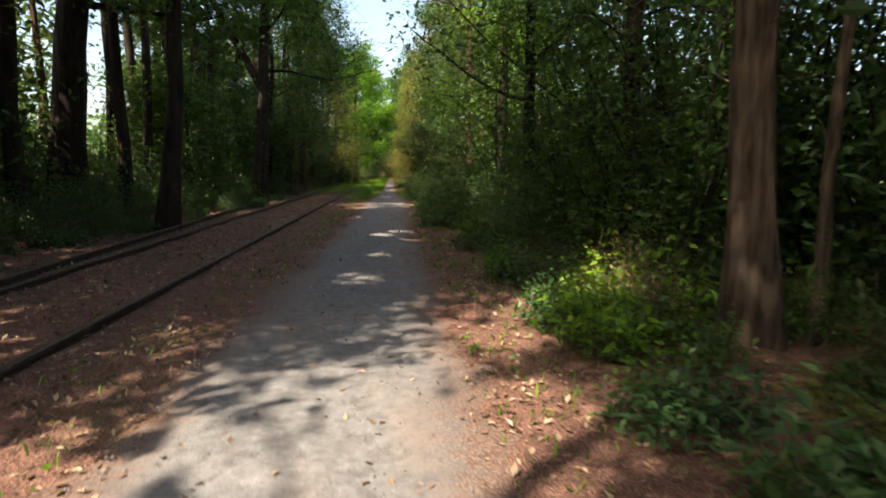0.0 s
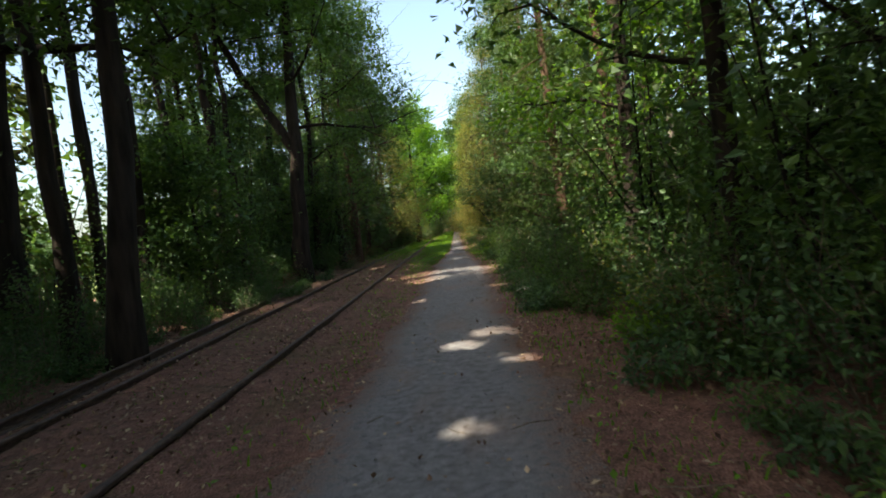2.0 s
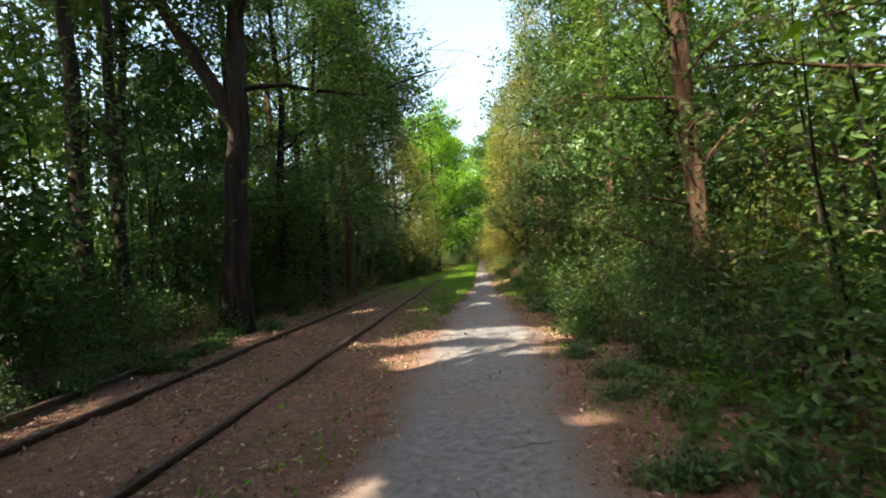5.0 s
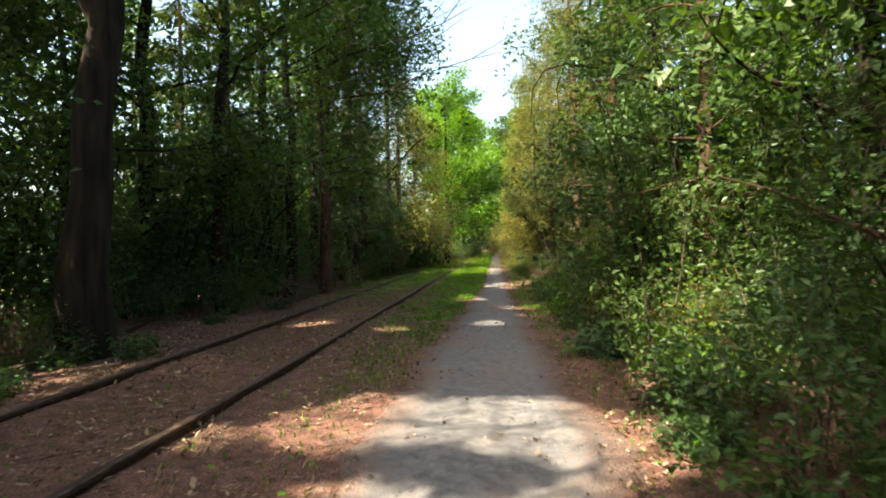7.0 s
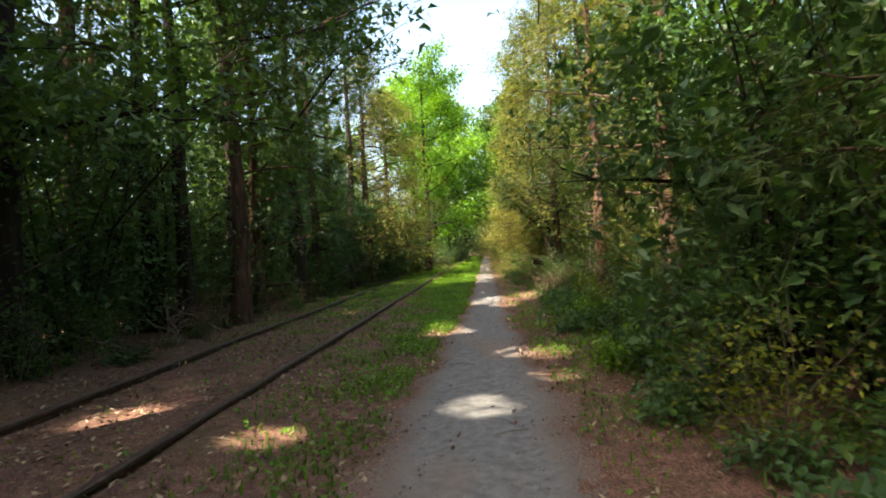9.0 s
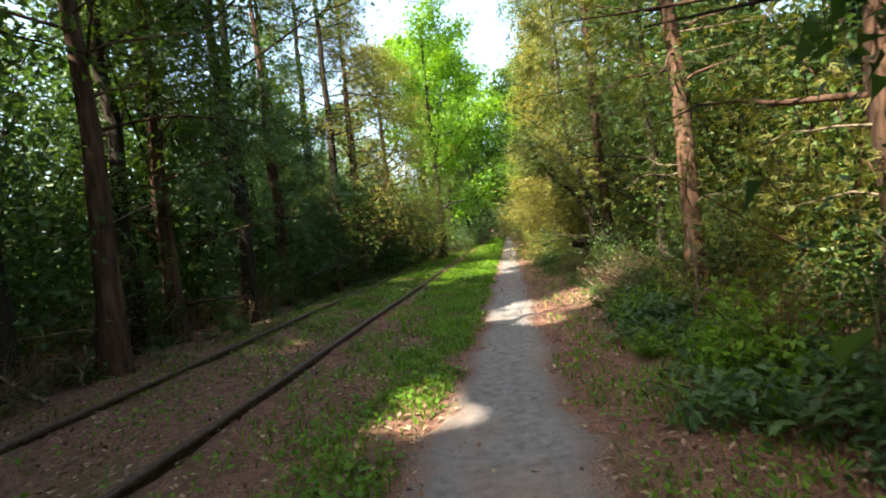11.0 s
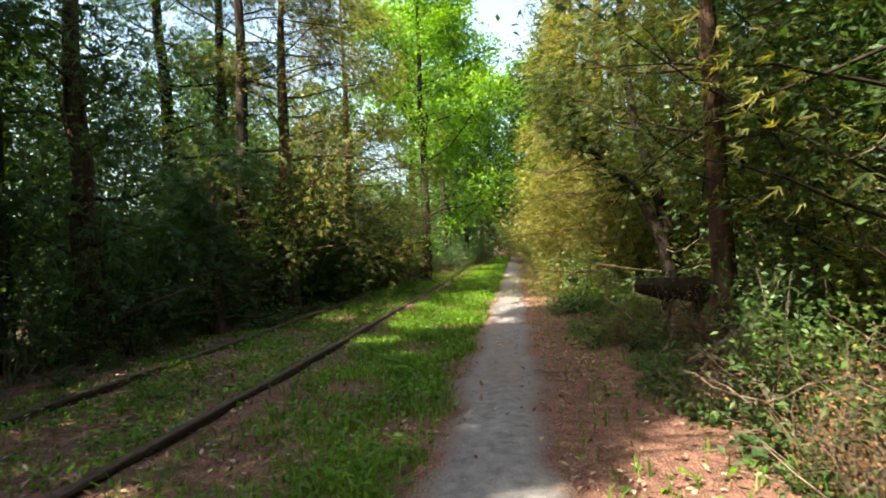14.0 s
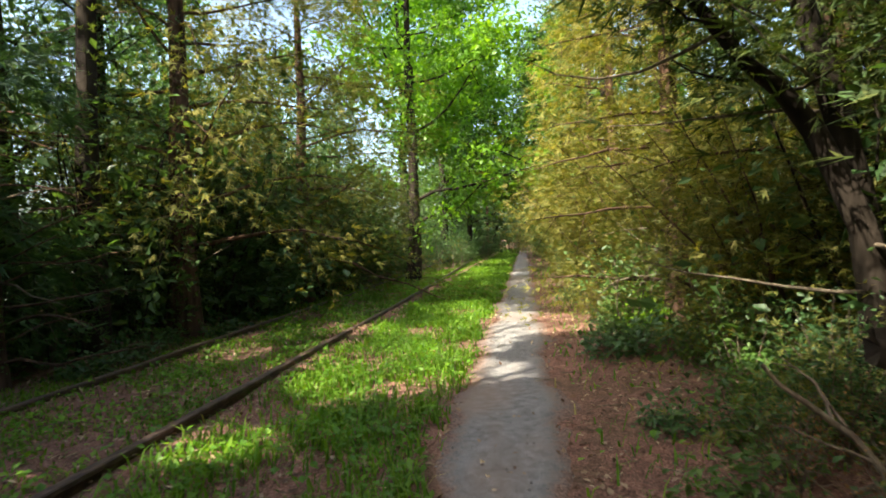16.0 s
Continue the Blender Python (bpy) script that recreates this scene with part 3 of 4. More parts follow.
cedar(-5.6, 41.0, 9.0, 0.16, 32, "dark bushy cedar beside the track", LEAF_DARK, low=0.3, reach=1.7, boughs=40, bias=(0.3, 0), spray=20, size=0.19)
cedar(-5.0, 43.2, 2.9, 0.09, 33, "low dark bushy cedar beside the track", LEAF_DARK, low=0.2, reach=1.6, boughs=40, bias=(0.3, 0), spray=20, size=0.19)
tree(-3.6, 56.0, 11.5, 0.20, 34, "bright green tree arching over the trail", LEAF_BRIGHT, bare=0.2, reach=4.2, limbs=16, towards=0.5, keep=False, leafy=22, size=0.24)
tree(-4.8, 61.0, 12, 0.20, 35, "bright green tree at the trail's bend", LEAF_BRIGHT, bare=0.15, reach=4.2, limbs=15, towards=0.4, keep=False, leafy=22, size=0.28)
tree(-4.2, 68.0, 12, 0.22, 36, "tall green tree over the trail", LEAF_OAK, bare=0.15, reach=4.0, limbs=15, towards=0.4, keep=False, leafy=22, size=0.28)

# added canopy, mostly out of view, that keeps sun off the trail's start
tree(-4.4, -6.0, 13, 0.22, 37, "unseen broad dark tree added over the trail for shade", bare=0.35, reach=4.8, limbs=16, towards=0.6, leafy=22, size=0.2)
tree(-4.8, 4.6, 12.5, 0.22, 38, "broad tree added to shade the start of the trail", bare=0.55, reach=4.6, limbs=16, towards=0.6, leafy=22, size=0.2)
tree(-7.0, 10.6, 12.5, 0.14, 39, "slim dark tree added behind the undergrowth for shade", bare=0.35, reach=4.0, limbs=14, towards=0.6, leafy=22, size=0.2)
tree(-6.2, 40.0, 12.5, 0.15, 68, "tall leafy tree reaching over the rails", bare=0.4, reach=4.6, limbs=14, towards=0.7, leafy=20, size=0.2)
tree(2.2, 69.0, 11, 0.16, 69, "bright green tree closing the far trail", LEAF_BRIGHT, bare=0.1, reach=3.4, limbs=16, keep=False, leafy=22, size=0.28)
tree(-3.4, 72.0, 12, 0.16, 70, "bright green tree closing the far trail", LEAF_BRIGHT, bare=0.12, reach=4.4, limbs=17, towards=0.7, keep=False, leafy=24, size=0.28)
tree(1.8, 74.0, 13, 0.16, 72, "green tree leaning over the far trail", LEAF_OAK, bare=0.14, reach=4.4, limbs=17, towards=-0.7, keep=False, leafy=24, size=0.28)
tree(1.4, 76.0, 12, 0.16, 71, "green tree closing the far trail", LEAF_OAK, bare=0.1, reach=3.6, limbs=16, keep=False, leafy=22, size=0.28)

# three trees added on the sun's line to darken the track
tree(-8.4, 2.5, 12.5, 0.16, 75, "leafy tree added to shade the track", bare=0.25, reach=3.6, limbs=14, leafy=20, size=0.22)
tree(-8.3, 6.3, 12, 0.16, 76, "leafy tree added to shade the track", bare=0.25, reach=3.6, limbs=14, leafy=20, size=0.22)
tree(-9.4, 9.4, 12.5, 0.16, 77, "leafy tree added to shade the track", bare=0.25, reach=3.6, limbs=14, leafy=20, size=0.22)
tree(-8.4, 25.6, 11.5, 0.16, 78, "leafy tree behind the forked tree", bare=0.2, reach=3.4, limbs=14, leafy=20, size=0.22)
tree(-6.6, 33.4, 12.5, 0.16, 79, "tall tree with limbs high over the rails", bare=0.45, reach=5.0, limbs=13, towards=0.9, leafy=22, size=0.19)

# added trees: their crowns stay above the view and block the sun
tree(-7.0, 20.2, 13, 0.13, 84, "slim tall tree added with a high shading crown", bare=0.58, reach=3.8, limbs=14, towards=0.6, leafy=24, size=0.21)
tree(-7.2, 16.6, 13, 0.13, 85, "slim tall tree added with a high shading crown", bare=0.58, reach=3.8, limbs=14, towards=0.6, leafy=24, size=0.21)
tree(-6.6, 22.8, 13, 0.12, 86, "slim tall tree beside the forked one", bare=0.55, reach=3.6, limbs=14, towards=0.5, leafy=24, size=0.21)

cedar(-5.3, 44.8, 12, 0.15, 149, "tall dark cedar with high boughs over the rails", LEAF_CEDAR, BARK_SHADED, low=4.6, reach=3.0, boughs=34, bias=(0.4, 0), spray=20, size=0.19)
# this tree is added to keep sun off the verge and path
tree(-6.0, 35.8, 11.5, 0.14, 150, "leafy tree added to shade the grassy verge", bare=0.4, reach=4.0, limbs=14, towards=0.6, leafy=20, size=0.2)
# added high canopy, crowns out of view, stops sun leaking onto track and trail
for bx, by, bs in ((-8.0, 0.6, 153), (-6.8, 3.4, 154), (-7.8, 8.4, 155), (-7.0, 11.8, 156), (-8.0, 15.4, 157), (-8.6, 20.6, 158), (-3.4, -5.6, 161), (-5.8, 2.0, 162), (-7.2, 17.8, 163), (-7.0, 22.2, 164), (-9.2, 25.6, 159)):
    tree(bx, by, 16, 0.16, bs, "tall tree added with a high dense crown to shade the track", bare=0.52, reach=4.8, limbs=17, towards=0.55, leafy=38, size=0.22)
tree(-5.3, 38.2, 12.5, 0.13, 165, "slim tree with leafy limbs over the rails", bare=0.45, reach=4.6, limbs=14, towards=0.9, leafy=26, size=0.2)
# two more unseen crowns, set where low rays reached the rails
for bx, by, bs in ((-9.6, 14.2, 171), (-10.2, 20.4, 174)):
    tree(bx, by, 16, 0.17, bs, "tall tree added deeper in the wood to shade the track", bare=0.5, reach=4.2, limbs=17, leafy=34, size=0.22)
tree(-5.8, 33.2, 12, 0.14, 166, "leafy tree reaching far over the rails", bare=0.42, reach=5.2, limbs=15, towards=1.0, leafy=30, size=0.2)
# one more high crown added to shade the rails
tree(-8.3, 18.2, 13.5, 0.13, 87, "slim tall tree added with a high shading crown", bare=0.58, reach=3.8, limbs=15, towards=0.3, leafy=26, size=0.21)

# ---- trees on the other side ----
cedar(2.74, 4.15, 11, 0.175, 41, "stout cedar with shaggy grey-brown bark in ivy", LEAF_DARK, BARK_GREY, low=3.4, reach=2.4, dead=5, lean=(-0.012, 0.0), bias=(-0.25, 0), spray=23, size=0.115)
tree(3.17, 4.1, 8, 0.055, 42, "thin leaning tree beside a stout cedar", LEAF_OAK, BARK_GREY, lean=(0.045, 0.03), bare=0.5, reach=1.6, limbs=6, towards=-0.3, leafy=28, size=0.10)
cedar(3.7, 5.6, 11, 0.15, 43, "dark cedar trunk in the wood", LEAF_DARK, BARK_SHADED, low=3.2, reach=2.2, bias=(-0.25, 0), spray=23, size=0.115)
cedar(3.3, 8.2, 10, 0.15, 44, "dark cedar in the shaded wood", LEAF_DARK, BARK_SHADED, low=1.8, reach=2.2, bias=(-0.25, 0), spray=23, size=0.115)
tree(6.3, 13.5, 12, 0.2, 45, "dark straight tree in the wood", bare=0.35, towards=-0.3, leafy=28, size=0.10)
tree(7.3, 12.4, 12, 0.2, 46, "dark leaning tree in the wood", bare=0.35, lean=(-0.06, 0), towards=-0.3, leafy=28, size=0.10)
tree(2.7, 11.0, 9.5, 0.13, 47, "leafy tree leaning to the trail", LEAF_OAK, bare=0.12, reach=2.2, limbs=13, towards=-0.3)
tree(2.6, 14.2, 10, 0.14, 48, "leafy tree with bright upper leaves", LEAF_BRIGHT, bare=0.18, reach=2.3, limbs=13, towards=-0.3)
tree(4.3, 16.8, 9, 0.075, 49, "thin pale birch-like trunk in the wood", LEAF_OAK, BARK_PALE, bare=0.35, reach=1.8, lean=(-0.04, 0.0), towards=-0.3, leafy=28, size=0.10)
cedar(3.1, 17.4, 10.5, 0.15, 50, "cedar with bare pale lower twigs", LEAF_CEDAR, low=1.0, reach=2.2, dead=10, bias=(-0.25, 0), spray=23, size=0.115)
cedar(2.7, 20.6, 11, 0.16, 51, "dense dark cedar at the trail's edge", LEAF_CEDAR, low=0.6, reach=2.0, boughs=38, bias=(-0.25, 0), spray=23, size=0.115)
tree(3.4, 23.4, 10, 0.14, 52, "green leafy tree behind a thicket", LEAF_OAK, bare=0.12, reach=2.4, limbs=13, towards=-0.3)
cedar(2.9, 26.6, 10.5, 0.16, 53, "dense dark cedar thicket tree", LEAF_CEDAR, low=0.4, reach=2.0, boughs=42, bias=(-0.25, 0), spray=23, size=0.115)
dark_tree = tree(2.9, 29.3, 10, 0.15, 54, "dark green tree close to the trail", LEAF_DARK, bare=0.06, reach=2.3, limbs=16, leafy=30, towards=-0.3)
cedar(2.6, 32.0, 11, 0.16, 55, "tall cedar with sunlit yellow-green boughs", LEAF_OLIVE_LIT, low=1.6, reach=2.9, boughs=38, bias=(-0.4, 0), spray=23, size=0.115)
cedar(2.24, 35.6, 11, 0.13, 56, "reddish cedar trunk with peeling bark in brambles", LEAF_CEDAR, low=2.6, reach=2.2, dead=14, bias=(-0.25, 0), spray=23, size=0.115)
cedar(2.5, 38.4, 11, 0.085, 57, "cedar with brown inner twigs over the trail", LEAF_OLIVE_LIT, BARK_SHADED, low=0.9, reach=2.9, boughs=40, dead=10, bias=(-0.4, 0), spray=23, size=0.115)
cedar(1.95, 42.3, 3.3, 0.095, 58, "dark cedar stem bending over towards the path", LEAF_CEDAR, BARK_SHADED, low=1.7, reach=1.2, boughs=12, dead=4, bias=(-0.1, 0.3), spray=23, size=0.115,
      spine=((0, 0, -0.08), (-0.05, -0.1, 0.6), (-0.12, -0.1, 1.1), (-0.25, -0.1, 1.55), (-0.45, -0.12, 1.88), (-0.75, -0.2, 2.15), (-1.1, -0.3, 2.5), (-1.35, -0.4, 2.95), (-1.5, -0.5, 3.3)))
cedar(1.88, 40.25, 9.5, 0.12, 74, "reddish cedar trunk with peeling bark beside a fallen log", LEAF_CEDAR, low=1.9, reach=1.9, boughs=34, dead=6, bias=(-0.1, 0), spray=23, size=0.115)
cedar(2.1, 42.5, 9, 0.10, 59, "dark cedar stem rising beside a bent one", LEAF_CEDAR, BARK_SHADED, low=3.6, reach=2.2, boughs=20, dead=6, bias=(-0.25, 0), spray=23, size=0.115,
      spine=((0, 0, -0.08), (-0.1, 0, 1.2), (-0.35, 0, 2.2), (-0.6, -0.1, 3.2), (-0.65, -0.1, 4.6), (-0.6, 0, 6.6), (-0.55, 0, 9.0)))
# these cedars' sunlit look comes partly from the lifted olive colour
cedar(1.6, 45.6, 10, 0.13, 60, "sunlit olive cedar close to the path", LEAF_OLIVE_LIT, low=0.4, reach=2.1, boughs=42, bias=(-0.4, 0), spray=36, size=0.115)
cedar(2.7, 44.2, 11, 0.15, 61, "sunlit olive cedar behind a thicket", LEAF_OLIVE_LIT, low=0.6, reach=2.1, boughs=40, bias=(-0.4, 0), spray=36, size=0.115)
cedar(1.6, 49.6, 8.5, 0.13, 62, "sunlit cedar hanging to the path", LEAF_OLIVE_LIT, low=0.4, reach=2.1, boughs=42, bias=(-0.4, 0), spray=36, size=0.115)
cedar(1.5, 53.6, 9, 0.14, 63, "pale green cedar by the path", LEAF_CEDAR, low=0.4, reach=2.0, boughs=40, bias=(-0.25, 0))
tree(2.6, 57.0, 12, 0.2, 64, "green tree arching to the trail", LEAF_OAK, bare=0.12, reach=3.6, limbs=16, towards=-0.4, keep=False)
tree(2.8, 64.0, 12, 0.2, 65, "green tree over the trail's end", LEAF_BRIGHT, bare=0.12, reach=3.6, limbs=16, towards=-0.4, keep=False)
tree(4.0, -2.5, 11, 0.18, 66, "dark tree behind the brambles", bare=0.3, towards=-0.3, leafy=28, size=0.10)

# those beside and behind the start are unseen, added to block light
for bx, by, bh, bs in ((4.0, 1.4, 10, 141), (5.4, 4.8, 11, 142), (2.9, -2.2, 11, 143), (1.6, -7.5, 12, 144), (5.2, 8.6, 11, 145), (4.9, 36.5, 11, 146), (5.4, 40.5, 11, 147), (4.3, 43.5, 10, 148)):
    tree(bx, by, bh, 0.15, bs, "dark leafy tree closing the wood's edge", LEAF_DARK, bare=0.22, reach=2.8, limbs=13, towards=-0.15, leafy=15, size=0.21)

hang = np.array([(-0.1, 0.1, 4.3), (-0.9, 0.3, 4.75), (-1.6, 0.5, 4.95), (-2.0, 0.5, 4.85), (-2.25, 0.6, 4.5), (-2.3, 0.6, 3.9)])
side = np.array([(-1.6, 0.5, 4.95), (-1.75, 0.7, 4.5), (-1.7, 0.7, 3.9), (-1.8, 0.8, 3.5)])
part("dead_limb", mesh_of("dead_limb", *joined([tube(hang, np.linspace(0.035, 0.008, 6), 6), tube(side, np.linspace(0.016, 0.005, 4), 5)]), BARK_SHADED, True), dark_tree, "bare crooked limb hanging over the trail")

# ---- the wood behind ----
WOOD = [tree(0, 0, 12, 0.2, 81, "tall leafy tree standing deeper in the wood", bare=0.18, reach=3.0, limbs=12, leafy=9, size=0.28, keep=False, group="trees deeper in the wood"),
        tree(0, 0, 10, 0.16, 82, "middling leafy tree deeper in the wood", LEAF_DARK, bare=0.12, reach=2.8, limbs=12, leafy=9, size=0.28, keep=False, group="trees deeper in the wood"),
        cedar(0, 0, 11, 0.18, 83, "dark cedar deeper in the wood", LEAF_CEDAR, low=0.8, reach=2.4, boughs=20, spray=9, size=0.30, keep=False, group="trees deeper in the wood")]
wr = random.Random(4)
spots = [(-8.8, y) for y in range(-16, 34, 3)] + [(-5.8, -9), (-6.4, -14), (-4.5, -12)] + [(-10.2, y) for y in range(-8, 70, 5)] + [(-13.5, y) for y in range(-6, 80, 7)] + [(8.5, y) for y in range(-6, 70, 5)] + [(5.6, y) for y in range(17, 70, 5)]
spots += [(s * wr.uniform(3.2, 8.5), y) for y in range(72, 112, 4) for s in (-1, 1)] + [(wr.uniform(-3, 2), y) for y in (114, 117, 121, 125)]


def in_the_sun(a, b):
    """Whether a tall tree here would stand between the sun and one of the larger sunlit places."""
    return any(r > 0.75 and sx < 3.3 and math.hypot(sx + SLANT[0] * h - a, sy + SLANT[1] * h - b) < 2.0 for sx, sy, r in SUNNY for h in (5, 7, 9, 11))


spots = [(a, b) for a, b in spots if not in_the_sun(a, b) and not (-14 < a < -8 and 0.55 < -a / max(b - 7.6, 0.1) < 0.85)
         and not (a < -8 and 40 < b < 60 and 0.72 < -a / (b - 36.0) < 1.12)]
for n, (sx, sy) in enumerate(spots):
    m = pose(sx + wr.uniform(-0.9, 0.9), sy + wr.uniform(-1.6, 1.6), 0, 0, 0, wr.uniform(0, 360)) @ Matrix.Scale(wr.uniform(0.8, 1.15), 4)
    if n < 3:
        WOOD[n].matrix_basis = m
    else:
        copy_thing(WOOD[n % 3], m)

# ---- shrubs, brambles and low plants ----
KINDS = {
    "green": shrub("shrub", shrub_meshes(201, 1.9, 1.3, LEAF_OAK, 1000, 0.08, 7), "green leafy shrub in the thicket", "shrub", "shrubs of the thicket"),
    "dark": shrub("shrub", shrub_meshes(202, 2.1, 1.5, LEAF_DARK, 1000, 0.09, 7), "deep green shrub in the shade", "shrub", "shrubs of the thicket"),
    "yellow": shrub("shrub", shrub_meshes(203, 1.7, 1.1, LEAF_YELLOW, 900, 0.065, 10), "sunlit yellow-green shrub with thin stems", "shrub", "shrubs of the thicket"),
    "dead": shrub("dead_shrub", shrub_meshes(204, 1.5, 1.2, LEAF_BROWN, 700, 0.055, 18), "dry brown shrub with bare twigs", "shrub", "dry shrubs"),
    "olive": shrub("shrub", shrub_meshes(205, 1.6, 1.4, LEAF_OLIVE_LIT, 1600, 0.06, 8, feathery=True), "olive cedar seedling bush", "shrub", "shrubs of the thicket"),
    "sapling": shrub("sapling", shrub_meshes(209, 4.4, 1.6, LEAF_OAK, 2000, 0.095, 7, BARK_SHADED, spread=0.3), "leafy young tree filling the thicket", "sapling", "saplings of the thicket"),
    "saplingdark": shrub("sapling", shrub_meshes(210, 4.8, 2.2, LEAF_DARK, 1300, 0.165, 6, BARK_SHADED, spread=0.3), "deep green young tree in the shade", "sapling", "saplings of the thicket"),
    "saplingolive": shrub("sapling", shrub_meshes(211, 3.6, 1.4, LEAF_OLIVE_LIT, 2600, 0.07, 7, BARK_CEDAR, spread=0.3, feathery=True), "olive young cedar in the thicket", "sapling", "saplings of the thicket"),
    "back": shrub("bush", shrub_meshes(212, 4.6, 3.2, LEAF_DARK, 620, 0.30, 5, BARK_SHADED, spread=0.35, aspect=0.65), "tall dark bush closing the wood's edge", "bush", "bushes at the wood's edge"),
    "thicket": shrub("thicket", shrub_meshes(213, 7.6, 3.0, LEAF_DARK, 5600, 0.125, 11, BARK_SHADED, spread=0.36, twigs=5), "dense deep green thicket reaching into the trees", "thicket", "thickets beside the track"),
    "cedardark": shrub("cedar_bush", shrub_meshes(214, 5.2, 2.6, LEAF_CEDAR, 5200, 0.075, 10, BARK_SHADED, spread=0.34, twigs=5, feathery=True), "dense dark cedar bush with hanging sprays", "bush", "cedar bushes"),
    "cedarolive": shrub("cedar_bush", shrub_meshes(215, 4.0, 2.0, LEAF_OLIVE_LIT, 8400, 0.062, 12, BARK_CEDAR, spread=0.30, twigs=5, feathery=True), "sunlit olive cedar bush beside the path", "bush", "cedar bushes"),
    "low": shrub("low_plant", shrub_meshes(206, 0.55, 0.7, LEAF_OAK, 380, 0.085, 6, spread=0.13, flat=0.7, twigs=1), "low broad-leaved green plant", "plant", "low plants by the trail"),
    "lowdark": shrub("low_plant", shrub_meshes(207, 0.5, 0.8, LEAF_DARK, 400, 0.10, 6, spread=0.14, flat=0.75, twigs=1), "low dark ivy-like plant in the shade", "plant", "low plants by the trail"),
    "fresh": shrub("low_plant", shrub_meshes(208, 0.9, 0.75, LEAF_BRIGHT, 460, 0.095, 7, spread=0.15, flat=0.65, twigs=1), "fresh bright green sapling leaves in the sun", "plant", "low plants by the trail"),
}
used = set()


def plant(kind, x, y, scale, r):
    m = pose(x, y, float(relief(x, y)) - 0.01, r.uniform(-5, 5), r.uniform(-5, 5), r.uniform(0, 360)) @ Matrix.Diagonal((scale * r.uniform(0.9, 1.15), scale * r.uniform(0.9, 1.15), scale, 1))
    if kind in used:
        return copy_thing(KINDS[kind], m)
    used.add(kind)
    KINDS[kind].matrix_basis = m
    return KINDS[kind]


pr = random.Random(9)
RIGHT = lambda y: float(np.interp(y, [-5, 0, 5, 10, 14, 20, 24, 30, 34, 37, 41, 46, 60, 75], [1.3, 1.35, 1.5, 1.3, 1.1, 1.2, 1.05, 0.95, 1.05, 1.1, 0.8, 0.6, 0.55, 0.3]))
LEFT = lambda y: float(np.interp(y, [-5, 10, 18, 30, 38, 44, 50, 62, 75], [-6.2, -6.0, -5.5, -5.6, -5.4, -5.0, -4.6, -3.4, -2.0]))
y = -4.0
while y < 84:
    far = y > 50
    for row in range(2):
        k = pr.choices(["green", "dark", "yellow", "dead", "olive"], [4, 3, 0.7, 0.8, 1.2] if y < 38 else [2.5, 1.5, 1.5, 1.5, 4])[0]
        plant(k, RIGHT(y) + 0.5 + row * 0.95 + pr.uniform(-0.2, 0.3), y + pr.uniform(-0.4, 0.4), pr.uniform(0.75, 1.15) * (0.65 if y < 8 else 1.0) * (1 + 0.12 * row), pr)
        k = pr.choices(["green", "dark", "dead", "yellow"], [3, 5, 0.9, 0.3])[0]
        plant(k, LEFT(y) - 0.4 - row * 1.05 + pr.uniform(-0.3, 0.3), y + pr.uniform(-0.5, 0.5), pr.uniform(0.75, 1.2) * (0.75 if y < 12 else 1.0) * (1 + 0.12 * row), pr)
    k = pr.choices(["sapling", "saplingdark", "saplingolive"], [1, 0, 0] if y < 12 else [5, 0.6, 1] if y < 30 else [1.5, 0.3, 4])[0]
    if y > 6:
        plant(k, RIGHT(y) + 1.55 + pr.uniform(-0.1, 0.6), y + pr.uniform(-0.5, 0.5), pr.uniform(0.8, 1.15), pr)
    if y > 14 or pr.random() < 0.3:
        k = pr.choices(["sapling", "saplingdark"], [2, 3])[0]
        plant(k, LEFT(y) - 1.6 - pr.uniform(0.0, 1.2), y + pr.uniform(-0.5, 0.5), pr.uniform(0.8, 1.1) * (0.55 if 16 < y < 22.5 or 40 < y < 47 else 1.0), pr)
    y += 1.15 if not far else 1.7
for n in range(34):
    plant(pr.choice(["sapling", "sapling", "saplingdark", "saplingolive"]), pr.uniform(-7, 5), pr.uniform(77, 100), pr.uniform(1.0, 1.7), pr)
y = 0.5
while y < 50:
    for row in range(3):
        k = pr.choices(["low", "lowdark", "fresh"], [4, 5, 0.6])[0]
        plant(k, RIGHT(y) + 0.1 - pr.uniform(-0.9, 0.30) + 0.15, y + pr.uniform(-0.3, 0.3), pr.uniform(0.55, 1.05), pr)
    if pr.random() < 0.7:
        plant(pr.choice(["low", "lowdark", "lowdark"]), LEFT(y) + pr.uniform(-0.2, 0.5), y, pr.uniform(0.5, 0.95), pr)
    y += 0.8
for x, yy, s in ((1.55, 4.7, 0.9), (1.75, 4.3, 0.7), (2.1, 4.6, 1.15), (1.5, 23.4, 0.9), (1.7, 24.2, 1.0), (1.9, 22.6, 0.8)):
    plant("fresh", x, yy, s, pr)
for n in range(52):
    plant(pr.choices(["lowdark", "low", "fresh"], [6, 3, 0.3])[0], pr.uniform(1.25, 4.6), pr.uniform(1.2, 7.5), pr.uniform(0.7, 1.2), pr)
for n in range(30):
    gy0 = pr.uniform(3, 34)
    plant("lowdark", LEFT(gy0) + pr.uniform(0.0, 0.9), gy0, pr.uniform(0.45, 0.85), pr)
for n in range(26):
    plant(pr.choices(["lowdark", "low", "fresh"], [4, 4, 1])[0], pr.uniform(0.95, 2.3), pr.uniform(31.5, 36.4), pr.uniform(0.5, 0.95), pr)
for n in range(14):
    plant("dark", pr.uniform(4.2, 6.5), pr.uniform(2.0, 12), pr.uniform(0.8, 1.3), pr)
